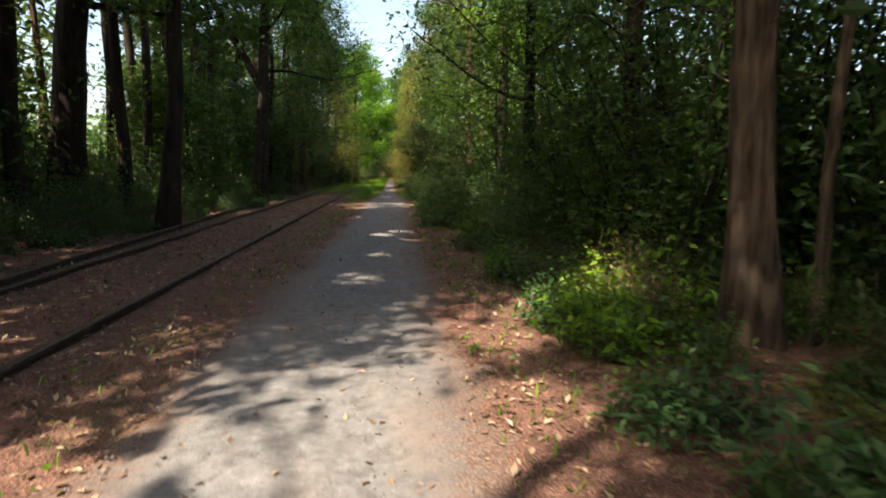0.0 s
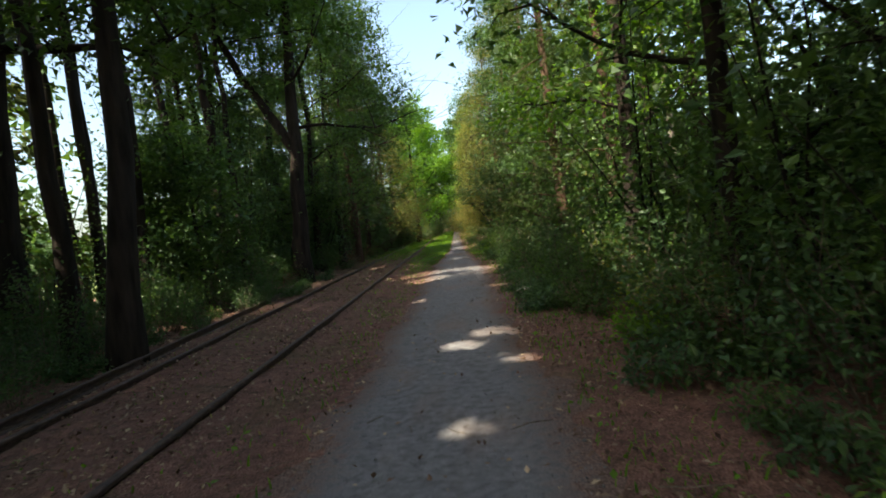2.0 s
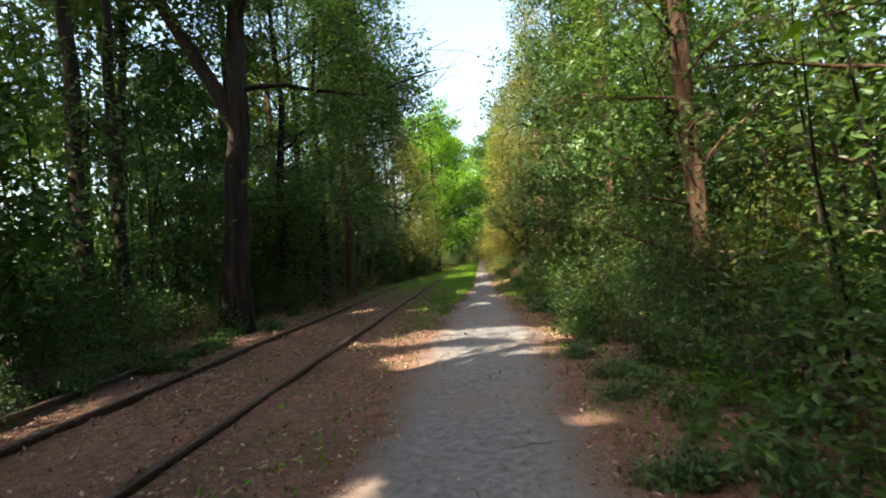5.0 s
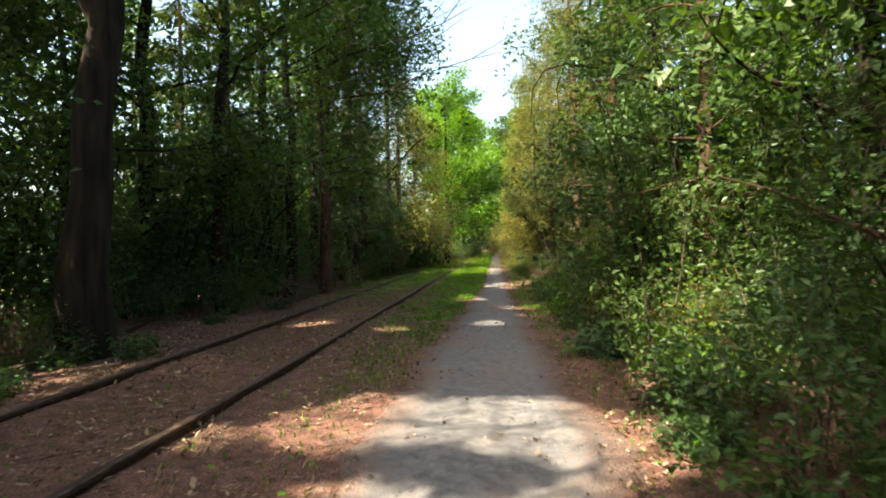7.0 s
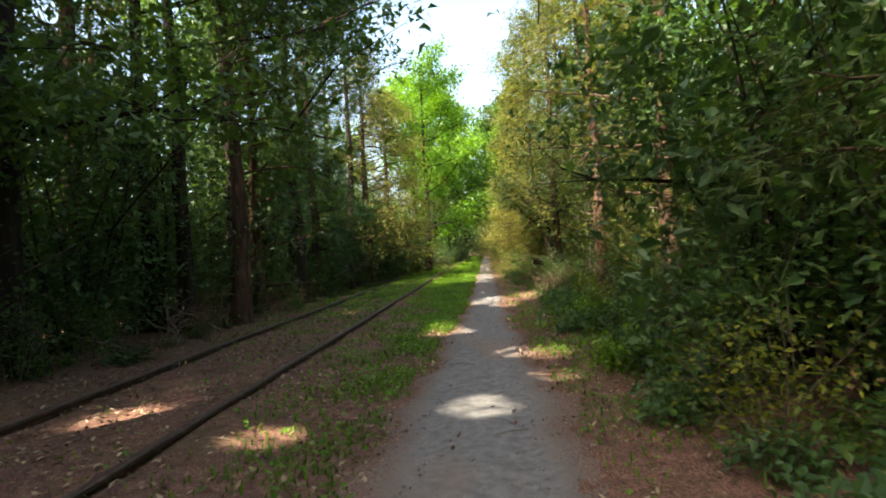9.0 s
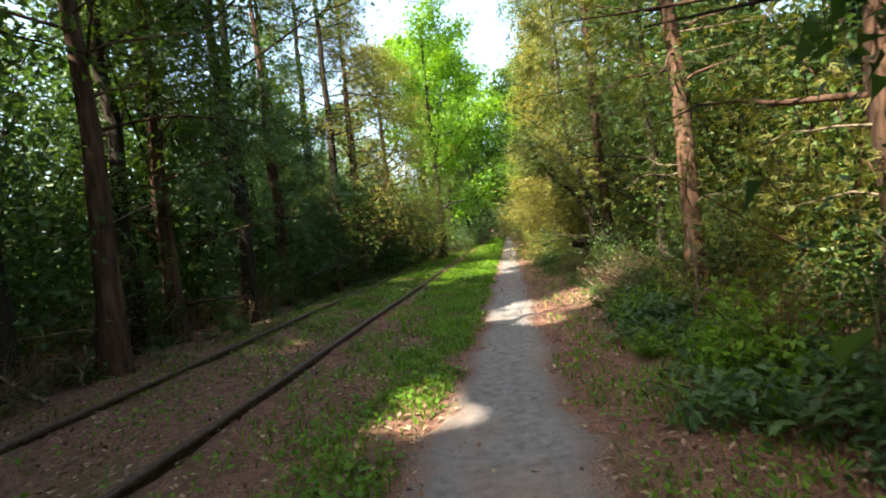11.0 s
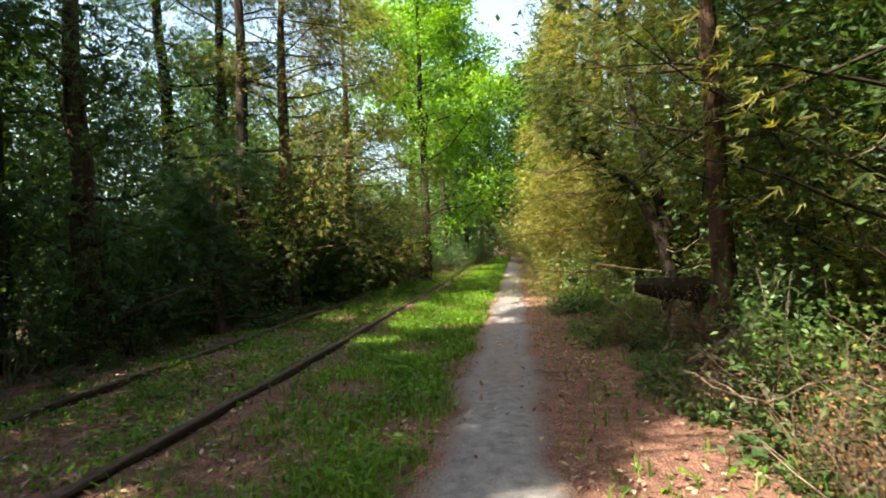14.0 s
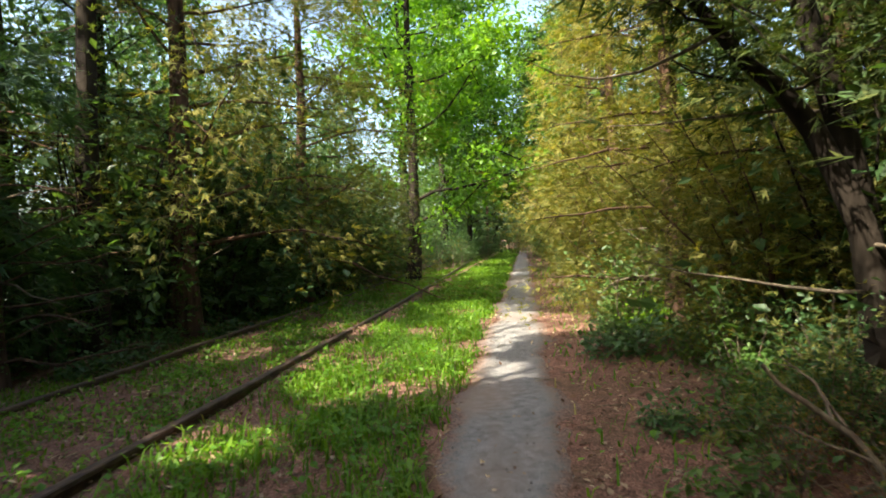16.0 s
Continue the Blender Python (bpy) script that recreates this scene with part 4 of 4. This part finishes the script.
for n in range(16):
    plant("saplingdark" if n % 3 else "sapling", -5.5 + 0.05 * n + pr.uniform(-0.3, 0.2), 40.5 + 0.95 * n, pr.uniform(0.75, 1.0) * (0.5 if n < 5 else 1.0), pr)
for n in range(44):
    plant("back", pr.uniform(-13.5, -11.8), -4 + 1.7 * n, pr.uniform(0.85, 1.15) * (0.6 if 22 < -4 + 1.7 * n < 33 or 46 < -4 + 1.7 * n < 54 else 1.0), pr)
    plant("back", pr.uniform(8.2, 9.6) if n > 4 else pr.uniform(9.5, 11), -4 + 1.7 * n, pr.uniform(0.85, 1.15), pr)
for n in range(15):
    plant("saplingdark", pr.uniform(-10.4, -8.8), -6.0 + 1.5 * n, pr.uniform(1.0, 1.3), pr)
for n in range(12):
    plant(pr.choice(["saplingdark", "sapling"]), pr.uniform(3.3, 5.0), 31.5 + 1.1 * n, pr.uniform(0.9, 1.15), pr)
for n in range(9):
    plant("saplingdark", pr.uniform(4.5, 6.0), 3.0 + 1.6 * n, pr.uniform(0.8, 1.0), pr)
for n in range(34):
    ly = 4.0 + 0.5 * n
    plant("dark", LEFT(ly) - pr.uniform(0.0, 1.6), ly, pr.uniform(0.55, 0.85), pr)
for n in range(16):
    plant("saplingdark", pr.uniform(-8.6, -6.6), 20.5 + 0.85 * n, pr.uniform(0.5, 0.72), pr)
for n in range(9):
    ty = 22.8 + 2.1 * n
    plant("thicket", (-7.5 if 22 < ty < 27.5 else -6.8 if ty < 35 else -8.2) + pr.uniform(-0.8, 0.5), ty, pr.uniform(0.75, 1.0), pr)
for x, yy in ((-7.8, 42.0), (-8.0, 44.8), (-9.6, 43.6), (-6.9, 39.0), (-7.4, 43.4), (-9.8, 46.0)):
    plant("thicket", x, yy, pr.uniform(0.85, 1.0), pr)
for x, yy, k in ((1.35, 41.6, 0.55), (1.3, 40.3, 0.4), (2.0, 40.9, 0.5), (2.6, 40.4, 0.6), (1.6, 42.0, 0.6)):
    plant("dark", x, yy, k, pr)
for x, yy in ((3.7, 37.4), (4.1, 39.2), (3.9, 41.2), (4.3, 43.0)):
    plant("thicket", x, yy, pr.uniform(0.65, 0.8), pr)
for n in range(12):
    plant("dead", pr.uniform(1.1, 2.1), pr.uniform(35.6, 39.8), pr.uniform(0.45, 0.75), pr)
for n in range(9):
    plant("thicket", pr.uniform(-8.6, -7.0), 48.6 + 1.4 * n, pr.uniform(0.8, 1.0), pr)
for n in range(10):
    plant("thicket", pr.uniform(4.4, 6.4), 36.0 + 1.3 * n, pr.uniform(0.75, 0.95), pr)
for n in range(9):
    plant("thicket", pr.uniform(4.4, 6.2), 1.6 + 1.3 * n, pr.uniform(0.7, 0.95), pr)
for n in range(8):
    plant("thicket", pr.uniform(4.2, 5.6), 20.0 + 1.6 * n, pr.uniform(0.7, 0.95), pr)
for n in range(30):
    plant(pr.choice(["low", "lowdark", "lowdark"]), pr.uniform(0.75, 1.35), pr.uniform(13.4, 20.5), pr.uniform(0.35, 0.7), pr)
for n in range(12):
    plant(pr.choice(["low", "fresh"]), pr.uniform(0.9, 1.5), pr.uniform(30.5, 34.5), pr.uniform(0.35, 0.6), pr)
for n in range(18):
    plant("cedardark", -5.7 + 0.05 * n + pr.uniform(-0.5, 0.4), 45.5 + 0.7 * n, pr.uniform(0.7, 0.95), pr)
for n in range(8):
    plant("cedardark", pr.uniform(3.2, 4.6), 36.6 + 1.0 * n, pr.uniform(0.8, 1.15), pr)
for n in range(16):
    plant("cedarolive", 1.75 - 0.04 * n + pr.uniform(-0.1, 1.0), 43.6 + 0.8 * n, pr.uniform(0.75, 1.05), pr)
for n in range(14):
    plant("dark", pr.uniform(-5.9, -4.9), 10.5 + 0.8 * n, pr.uniform(0.4, 0.62), pr)
plant("yellow", 1.85, 11.4, 0.95, pr)
for x, yy, s in ((2.5, 25.6, 1.5), (2.3, 24.8, 1.2), (2.2, 14.0, 1.2)):
    plant("yellow", x, yy, s, pr)
for x, yy, s in ((-5.2, 32.6, 0.7), (-5.5, 33.3, 0.8), (1.3, 36.8, 0.7), (1.6, 37.4, 0.8), (1.2, 35.6, 0.6), (1.5, 36.2, 0.8), (1.15, 38.2, 0.7), (1.9, 37.0, 0.9), (1.05, 47.3, 0.85), (1.15, 47.7, 0.95), (1.25, 49, 0.9), (1.1, 48.2, 0.8), (1.5, 41.6, 0.6), (-5.3, 38.0, 0.9), (-5.5, 38.8, 1.0), (1.2, 40.7, 0.6), (1.55, 40.5, 0.7), (1.05, 41.3, 0.55), (1.75, 41.5, 0.8), (2.3, 40.6, 0.7)):
    plant("dead", x, yy, s, pr)


# ---- fallen branches ----
def fallen(points, radius, label, seed, twigs=4):
    rng = np.random.default_rng(seed)
    p = np.array(points, float)
    base = p[0].copy()
    fine = np.stack([np.interp(np.linspace(0, len(p) - 1, 9), np.arange(len(p)), p[:, c]) for c in range(3)], 1) - base + rng.normal(0, 0.012, (9, 3))
    bits = [tube(fine, np.linspace(radius, radius * 0.45, 9), 7, rng, 0.08)]
    for i in range(twigs):
        bits.append(tube(bent(fine[2 + i], (rng.normal(), rng.normal(), abs(rng.normal(0.3, 0.4))), rng.uniform(0.3, 0.7), rng, 4, 0.2), np.linspace(radius * 0.4, 0.003, 5), 5))
    ob = new("fallen_branch", mesh_of("fallen_branch", *joined(bits), TWIG, True))
    ob.location = base
    return tagged(ob, label, "branch", "fallen branches")


fallen([(2.0, 9.4, 0.02), (2.8, 8.4, 0.55), (3.6, 7.6, 0.9)], 0.035, "pale bent fallen branch leaning in the brush", 301)
fallen([(1.5, 33.4, 0.02), (1.7, 33.8, 0.5), (1.8, 34.3, 1.2)], 0.025, "pale curved dead branch standing in brambles", 302)
fallen([(0.95, 36.4, 0.02), (1.5, 36.2, 0.3), (2.0, 36.3, 0.35)], 0.02, "pale dead branch in the dry brush", 303)
fallen([(-5.1, 31.8, 0.03), (-5.6, 32.2, 0.4), (-6.0, 32.9, 0.8)], 0.03, "broken pale branch beside the track", 304)
fallen([(-5.0, 32.9, 0.03), (-5.5, 32.9, 0.35), (-5.9, 32.4, 0.6)], 0.025, "broken pale branch beside the track", 305)
fallen([(1.3, 39.6, 0.02), (1.9, 39.4, 0.5), (2.3, 39.8, 1.0)], 0.05, "thick broken limb at the cedar's foot", 306)
fallen([(1.2, 38.9, 0.02), (1.5, 38.6, 0.25), (2.0, 38.5, 0.3)], 0.03, "weathered dead branch under the cedar", 307)


def fallen_log():
    """A rotten trunk that fell against the stems and rests on its broken limbs."""
    rng = np.random.default_rng(381)
    ob = thing("fallen_log", 2.2, 41.05, 0, "thick dark rotten log propped on broken limbs beside the path", "log", "")
    line = bent((-1.0, -0.05, 0.70), (1.0, -0.06, -0.14), 2.9, rng, 8, 0.05)
    rings = np.stack([np.interp(np.linspace(0, 8, 33), np.arange(9), line[:, c]) for c in range(3)], 1)
    rad = np.interp(np.arange(33), [0, 3, 12, 32], [0.07, 0.125, 0.15, 0.18]) * rng.uniform(0.86, 1.12, 33)
    v, f = tube(rings, rad, 14, rng, 0.15)
    ends = []
    for ring in (0, 32):
        c = rings[ring] + (line[1] - line[0]) * (0.12 if ring == 0 else -0.05)
        w = np.concatenate([v[ring * 14:ring * 14 + 14], c[None]])
        ends.append((w, np.array([(a, (a + 1) % 14, 14, 14) for a in range(14)])))
    part("trunk", mesh_of("trunk", v, f, BARK_SHADED, True), ob)
    for w, g in ends:
        part("broken_end", mesh_of("broken_end", w, g[:, :3], BARK_SHADED), ob, "splintered dark end grain")
    for at, foot, r in ((1, (-1.15, -0.35, -0.05), 0.05), (2, (-0.3, 0.35, -0.05), 0.055), (5, (0.7, -0.4, -0.05), 0.06), (8, (1.75, 0.3, -0.05), 0.07)):
        limb = np.linspace(line[at], np.array(foot), 6) + rng.normal(0, 0.02, (6, 3))
        part("limb", mesh_of("limb", *tube(limb, np.linspace(r, r * 0.6, 6), 7, rng, 0.1), BARK_SHADED, True), ob)
    return ob


def stone_block(x, y, size, label, seed):
    rng = np.random.default_rng(seed)
    bm = bmesh.new()
    bmesh.ops.create_cube(bm, size=1.0)
    bmesh.ops.subdivide_edges(bm, edges=bm.edges[:], cuts=3, use_grid_fill=True)
    for q in bm.verts:
        r = q.co.length
        q.co = q.co * (0.86 + 0.14 * (0.5 / max(r, 0.4))) + Vector(rng.normal(0, 0.025, 3))
        q.co = Vector((q.co.x * size[0], q.co.y * size[1], q.co.z * size[2]))
    me = bpy.data.meshes.new("stone_block")
    bm.to_mesh(me)
    bm.free()
    me.materials.append(STONE)
    ob = new("stone_block", me)
    ob.matrix_basis = pose(x, y, float(relief(x, y)) + size[2] * 0.40, 14, -8, -35)
    return tagged(ob, label, "stone")


fallen_log()
stone_block(0.90, 15.05, (0.30, 0.17, 0.15), "pale tan broken stone lying in the weeds", 391)

br = np.random.default_rng(311)
for n in range(9):
    ax, ay, an = br.uniform(-5.6, -4.9), br.uniform(30.6, 34.2), br.uniform(0, 6.3)
    fallen([(ax, ay, 0.03), (ax + 0.4 * math.cos(an), ay + 0.4 * math.sin(an), 0.22), (ax + 0.9 * math.cos(an + 0.3) - 0.1, ay + 0.9 * math.sin(an + 0.3), br.uniform(0.15, 0.6))], br.uniform(0.012, 0.024), "pale broken branch in a brush pile", 320 + n, 5)
for n in range(10):
    ax, ay, an = br.uniform(1.1, 2.0), br.uniform(35.2, 38.6), br.uniform(0, 6.3)
    fallen([(ax, ay, 0.03), (ax + 0.3 * math.cos(an), ay + 0.3 * math.sin(an), 0.3), (ax + 0.7 * math.cos(an + 0.4), ay + 0.7 * math.sin(an + 0.4), br.uniform(0.3, 0.8))], br.uniform(0.008, 0.016), "thin dry branch in tan brush", 340 + n, 5)
for n in range(8):
    ax, ay, an = br.uniform(1.0, 1.9), br.uniform(38.8, 41.6), br.uniform(0, 6.3)
    fallen([(ax, ay, 0.03), (ax + 0.3 * math.cos(an), ay + 0.3 * math.sin(an), 0.3), (ax + 0.6 * math.cos(an + 0.4), ay + 0.6 * math.sin(an + 0.4), br.uniform(0.1, 0.7))], br.uniform(0.012, 0.03), "weathered dead branch under the leaning cedar", 360 + n, 4)


# ---- grass, litter, twigs and stones: too many to count ----
def scatter(n, x0, x1, y0, y1, rng, weight):
    x, yy = rng.uniform(x0, x1, n), rng.uniform(y0, y1, n)
    ok = rng.uniform(0, 1, n) < weight(x, yy)
    return x[ok], yy[ok]


def patchy(x, y, s=1.0, o=0.0):
    return 0.5 + 0.25 * np.sin(x * 3.1 * s + 1.7 * y * s + o) + 0.25 * np.sin(2.3 * y * s - 1.9 * x * s + 2 * o)


def verge(x, y):
    """How grassy the ground is: a strip between rail and trail that grows lush further on."""
    inner = np.clip((x + 2.32) / 0.25, 0, 1) * np.clip((trail_mid(y) - trail_half(y) * 0.98 - x) / 0.18, 0, 1)
    lush = np.interp(y, [0, 14, 22, 26, 30, 36, 40, 60], [0.03, 0.08, 0.05, 0.45, 0.85, 0.95, 1.0, 1.0])
    near_path = np.exp(-((x - (trail_mid(y) - trail_half(y) - 0.35)) / 0.35) ** 2)
    a = inner * lush * np.clip(0.3 + near_path * 1.0 + np.clip((y - 37) / 5, 0, 1) * 0.7, 0, 1)
    b = np.clip((x - trail_mid(y) - trail_half(y)) / 0.2, 0, 1) * np.clip((1.5 - x) / 0.3, 0, 1) * np.interp(y, [0, 14, 24, 30, 33, 35.5, 45], [0.10, 0.14, 0.10, 0.35, 0.22, 0.05, 0.05])
    c = (x < -2.5) * (x > -5.0) * np.interp(y, [0, 30, 35, 39, 60], [0.02, 0.04, 0.25, 0.6, 0.8])
    return np.clip(a + b + c, 0, 1) * np.clip(patchy(x, y, 1.6) * 1.5, 0.1, 1)


def blades(x, y, height, rng, name, material, label):
    n = len(x)
    a = rng.uniform(0, 2 * np.pi, n)
    h = height * rng.uniform(0.5, 1.4, n) * np.where(x < -2.4, 0.5, 1.0) * np.interp(y, [0, 28, 36], [0.55, 0.6, 1.0])
    lean = rng.uniform(0.3, 1.3, n) * h
    z = relief(x, y) - 0.005
    w = rng.uniform(0.003, 0.0085, n) * (1 + np.clip((y - 45) / 20, 0, 3))
    s, c = np.sin(a), np.cos(a)
    p0 = np.stack([x - s * w, y + c * w, z], 1)
    p1 = np.stack([x + s * w, y - c * w, z], 1)
    m0 = np.stack([x + c * lean * 0.35 - s * w * 0.8, y + s * lean * 0.35 + c * w * 0.8, z + h * 0.62], 1)
    m1 = np.stack([x + c * lean * 0.35 + s * w * 0.8, y + s * lean * 0.35 - c * w * 0.8, z + h * 0.62], 1)
    tip = np.stack([x + c * lean, y + s * lean, z + h * 0.82], 1)
    v = np.stack([p0, p1, m1, m0, tip], 1).reshape(-1, 3)
    b = np.arange(n)[:, None] * 5
    f = np.concatenate([b + np.array((0, 1, 2)), b + np.array((0, 2, 3)), b + np.array((3, 2, 4))])
    return tagged(new(name, mesh_of(name, v, f, material)), label, "grass", kind="stuff")


gr = np.random.default_rng(71)
x, yy = scatter(460000, -5.0, 1.5, 0.5, 62, gr, lambda a, b: verge(a, b))
blades(x, yy, 0.115, gr, "grass", GRASS, "fresh green grass along the trail's verge")
x, yy = scatter(60000, -5.0, 1.5, 62, 100, gr, lambda a, b: verge(a, b))
blades(x, yy, 0.14, gr, "grass", GRASS, "fresh green grass on the far verge")
x, yy = scatter(60000, -5.0, 1.8, 0.5, 66, gr, lambda a, b: verge(a, b) * np.where(b > 36, 0.12, 0.5) + 0.03 * (np.abs(a - trail_mid(b)) > trail_half(b)))
blades(x, yy, 0.09, gr, "dry_grass", GRASS_DRY, "dry straw-coloured grass among the litter")
x, yy = scatter(190000, -3.9, 1.2, 0.5, 56, gr, lambda a, b: verge(a, b) * np.interp(b, [0, 26, 30, 50, 56], [0.25, 0.4, 0.8, 0.7, 0.3]))
v, f = leaves_at(np.stack([x, yy, relief(x, yy) + gr.uniform(0.02, 0.09, len(x))], 1), 0.052, gr, 0.7, 0.0, 0.75)
tagged(new("clover", mesh_of("clover", v, f, LEAF_BRIGHT)), "small round-leaved green weeds in the grass", "weeds", kind="stuff")


def litter_weight(x, y):
    on = np.abs(x - trail_mid(y)) / trail_half(y)
    return np.clip(np.where(on < 0.7, 0.13, np.where(on < 1.15, 0.05 + (on - 0.7) * 1.3, 0.75)), 0, 1) * np.clip(patchy(x, y, 0.9, 1.0) * 1.5, 0.3, 1)


x, yy = scatter(135000, -7.0, 2.6, 0.0, 50, gr, litter_weight)
z = relief(x, yy) + gr.uniform(0.006, 0.022, len(x))
v, f = leaves_at(np.stack([x, yy, z], 1), 0.05, gr, 0.55, 0.0, 0.85)
tagged(new("leaf_litter", mesh_of("leaf_litter", v, f, LITTER)), "dry brown dead leaves strewn on the ground", "leaves", kind="stuff")

bits = []
x, yy = scatter(2600, -6.5, 2.2, 0.5, 48, gr, lambda a, b: np.where(np.abs(a - trail_mid(b)) < trail_half(b), 0.12, 0.8))
for a, b in zip(x, yy):
    an, l = gr.uniform(0, 6.3), gr.uniform(0.05, 0.35)
    z = float(relief(a, b)) + 0.022
    bits.append(tube(np.array([(a, b, z), (a + l * 0.5 * math.cos(an), b + l * 0.5 * math.sin(an), z + gr.uniform(0, 0.02)), (a + l * math.cos(an + 0.2), b + l * math.sin(an + 0.2), z)]), [0.004, 0.0035, 0.002], 4))
tagged(new("twigs", mesh_of("twigs", *joined(bits), TWIG)), "small fallen twigs strewn on the ground", "twigs", kind="stuff")

x, yy = scatter(9000, -1.4, 0.8, 0.5, 46, gr, lambda a, b: (np.abs(a - trail_mid(b)) < trail_half(b) * 1.05) * 0.7)
n = len(x)
s = gr.uniform(0.004, 0.013, n)
corner = np.array([(1, 0, 0), (0, 1, 0), (-1, 0, 0), (0, -1, 0), (0, 0, 0.8), (0, 0, -0.8)])
v = (np.stack([x, yy, relief(x, yy) + 0.020], 1)[:, None] + corner[None] * s[:, None, None] * gr.uniform(0.6, 1.3, (n, 6, 1))).reshape(-1, 3)
f = (np.arange(n)[:, None, None] * 6 + np.array([(0, 1, 4), (1, 2, 4), (2, 3, 4), (3, 0, 4), (1, 0, 5), (2, 1, 5), (3, 2, 5), (0, 3, 5)])[None]).reshape(-1, 3)
tagged(new("grit_stones", mesh_of("grit_stones", v, f, PATH)), "small grey grit stones on the footpath", "stones", kind="stuff")

# ---- distance: a far line of trees beyond the fields ----
fr = np.random.default_rng(91)
n = 26000
a = fr.uniform(0, 2 * np.pi, n)
d = fr.uniform(85, 110, n)
top = 7 + 2.5 * np.sin(a * 9) + 1.8 * np.sin(a * 23 + 1) + 1.2 * np.sin(a * 51)
p = np.stack([d * np.cos(a), 30 + d * np.sin(a) * 1.3, top * fr.uniform(0, 1, n) ** 0.7], 1)
v, f = leaves_at(p, 1.5, fr, 0.7, 0.2, 0.3)
tagged(new("far_trees", mesh_of("far_trees", v, f, LEAF_OAK)), "distant line of green trees beyond the fields", "trees", kind="stuff")
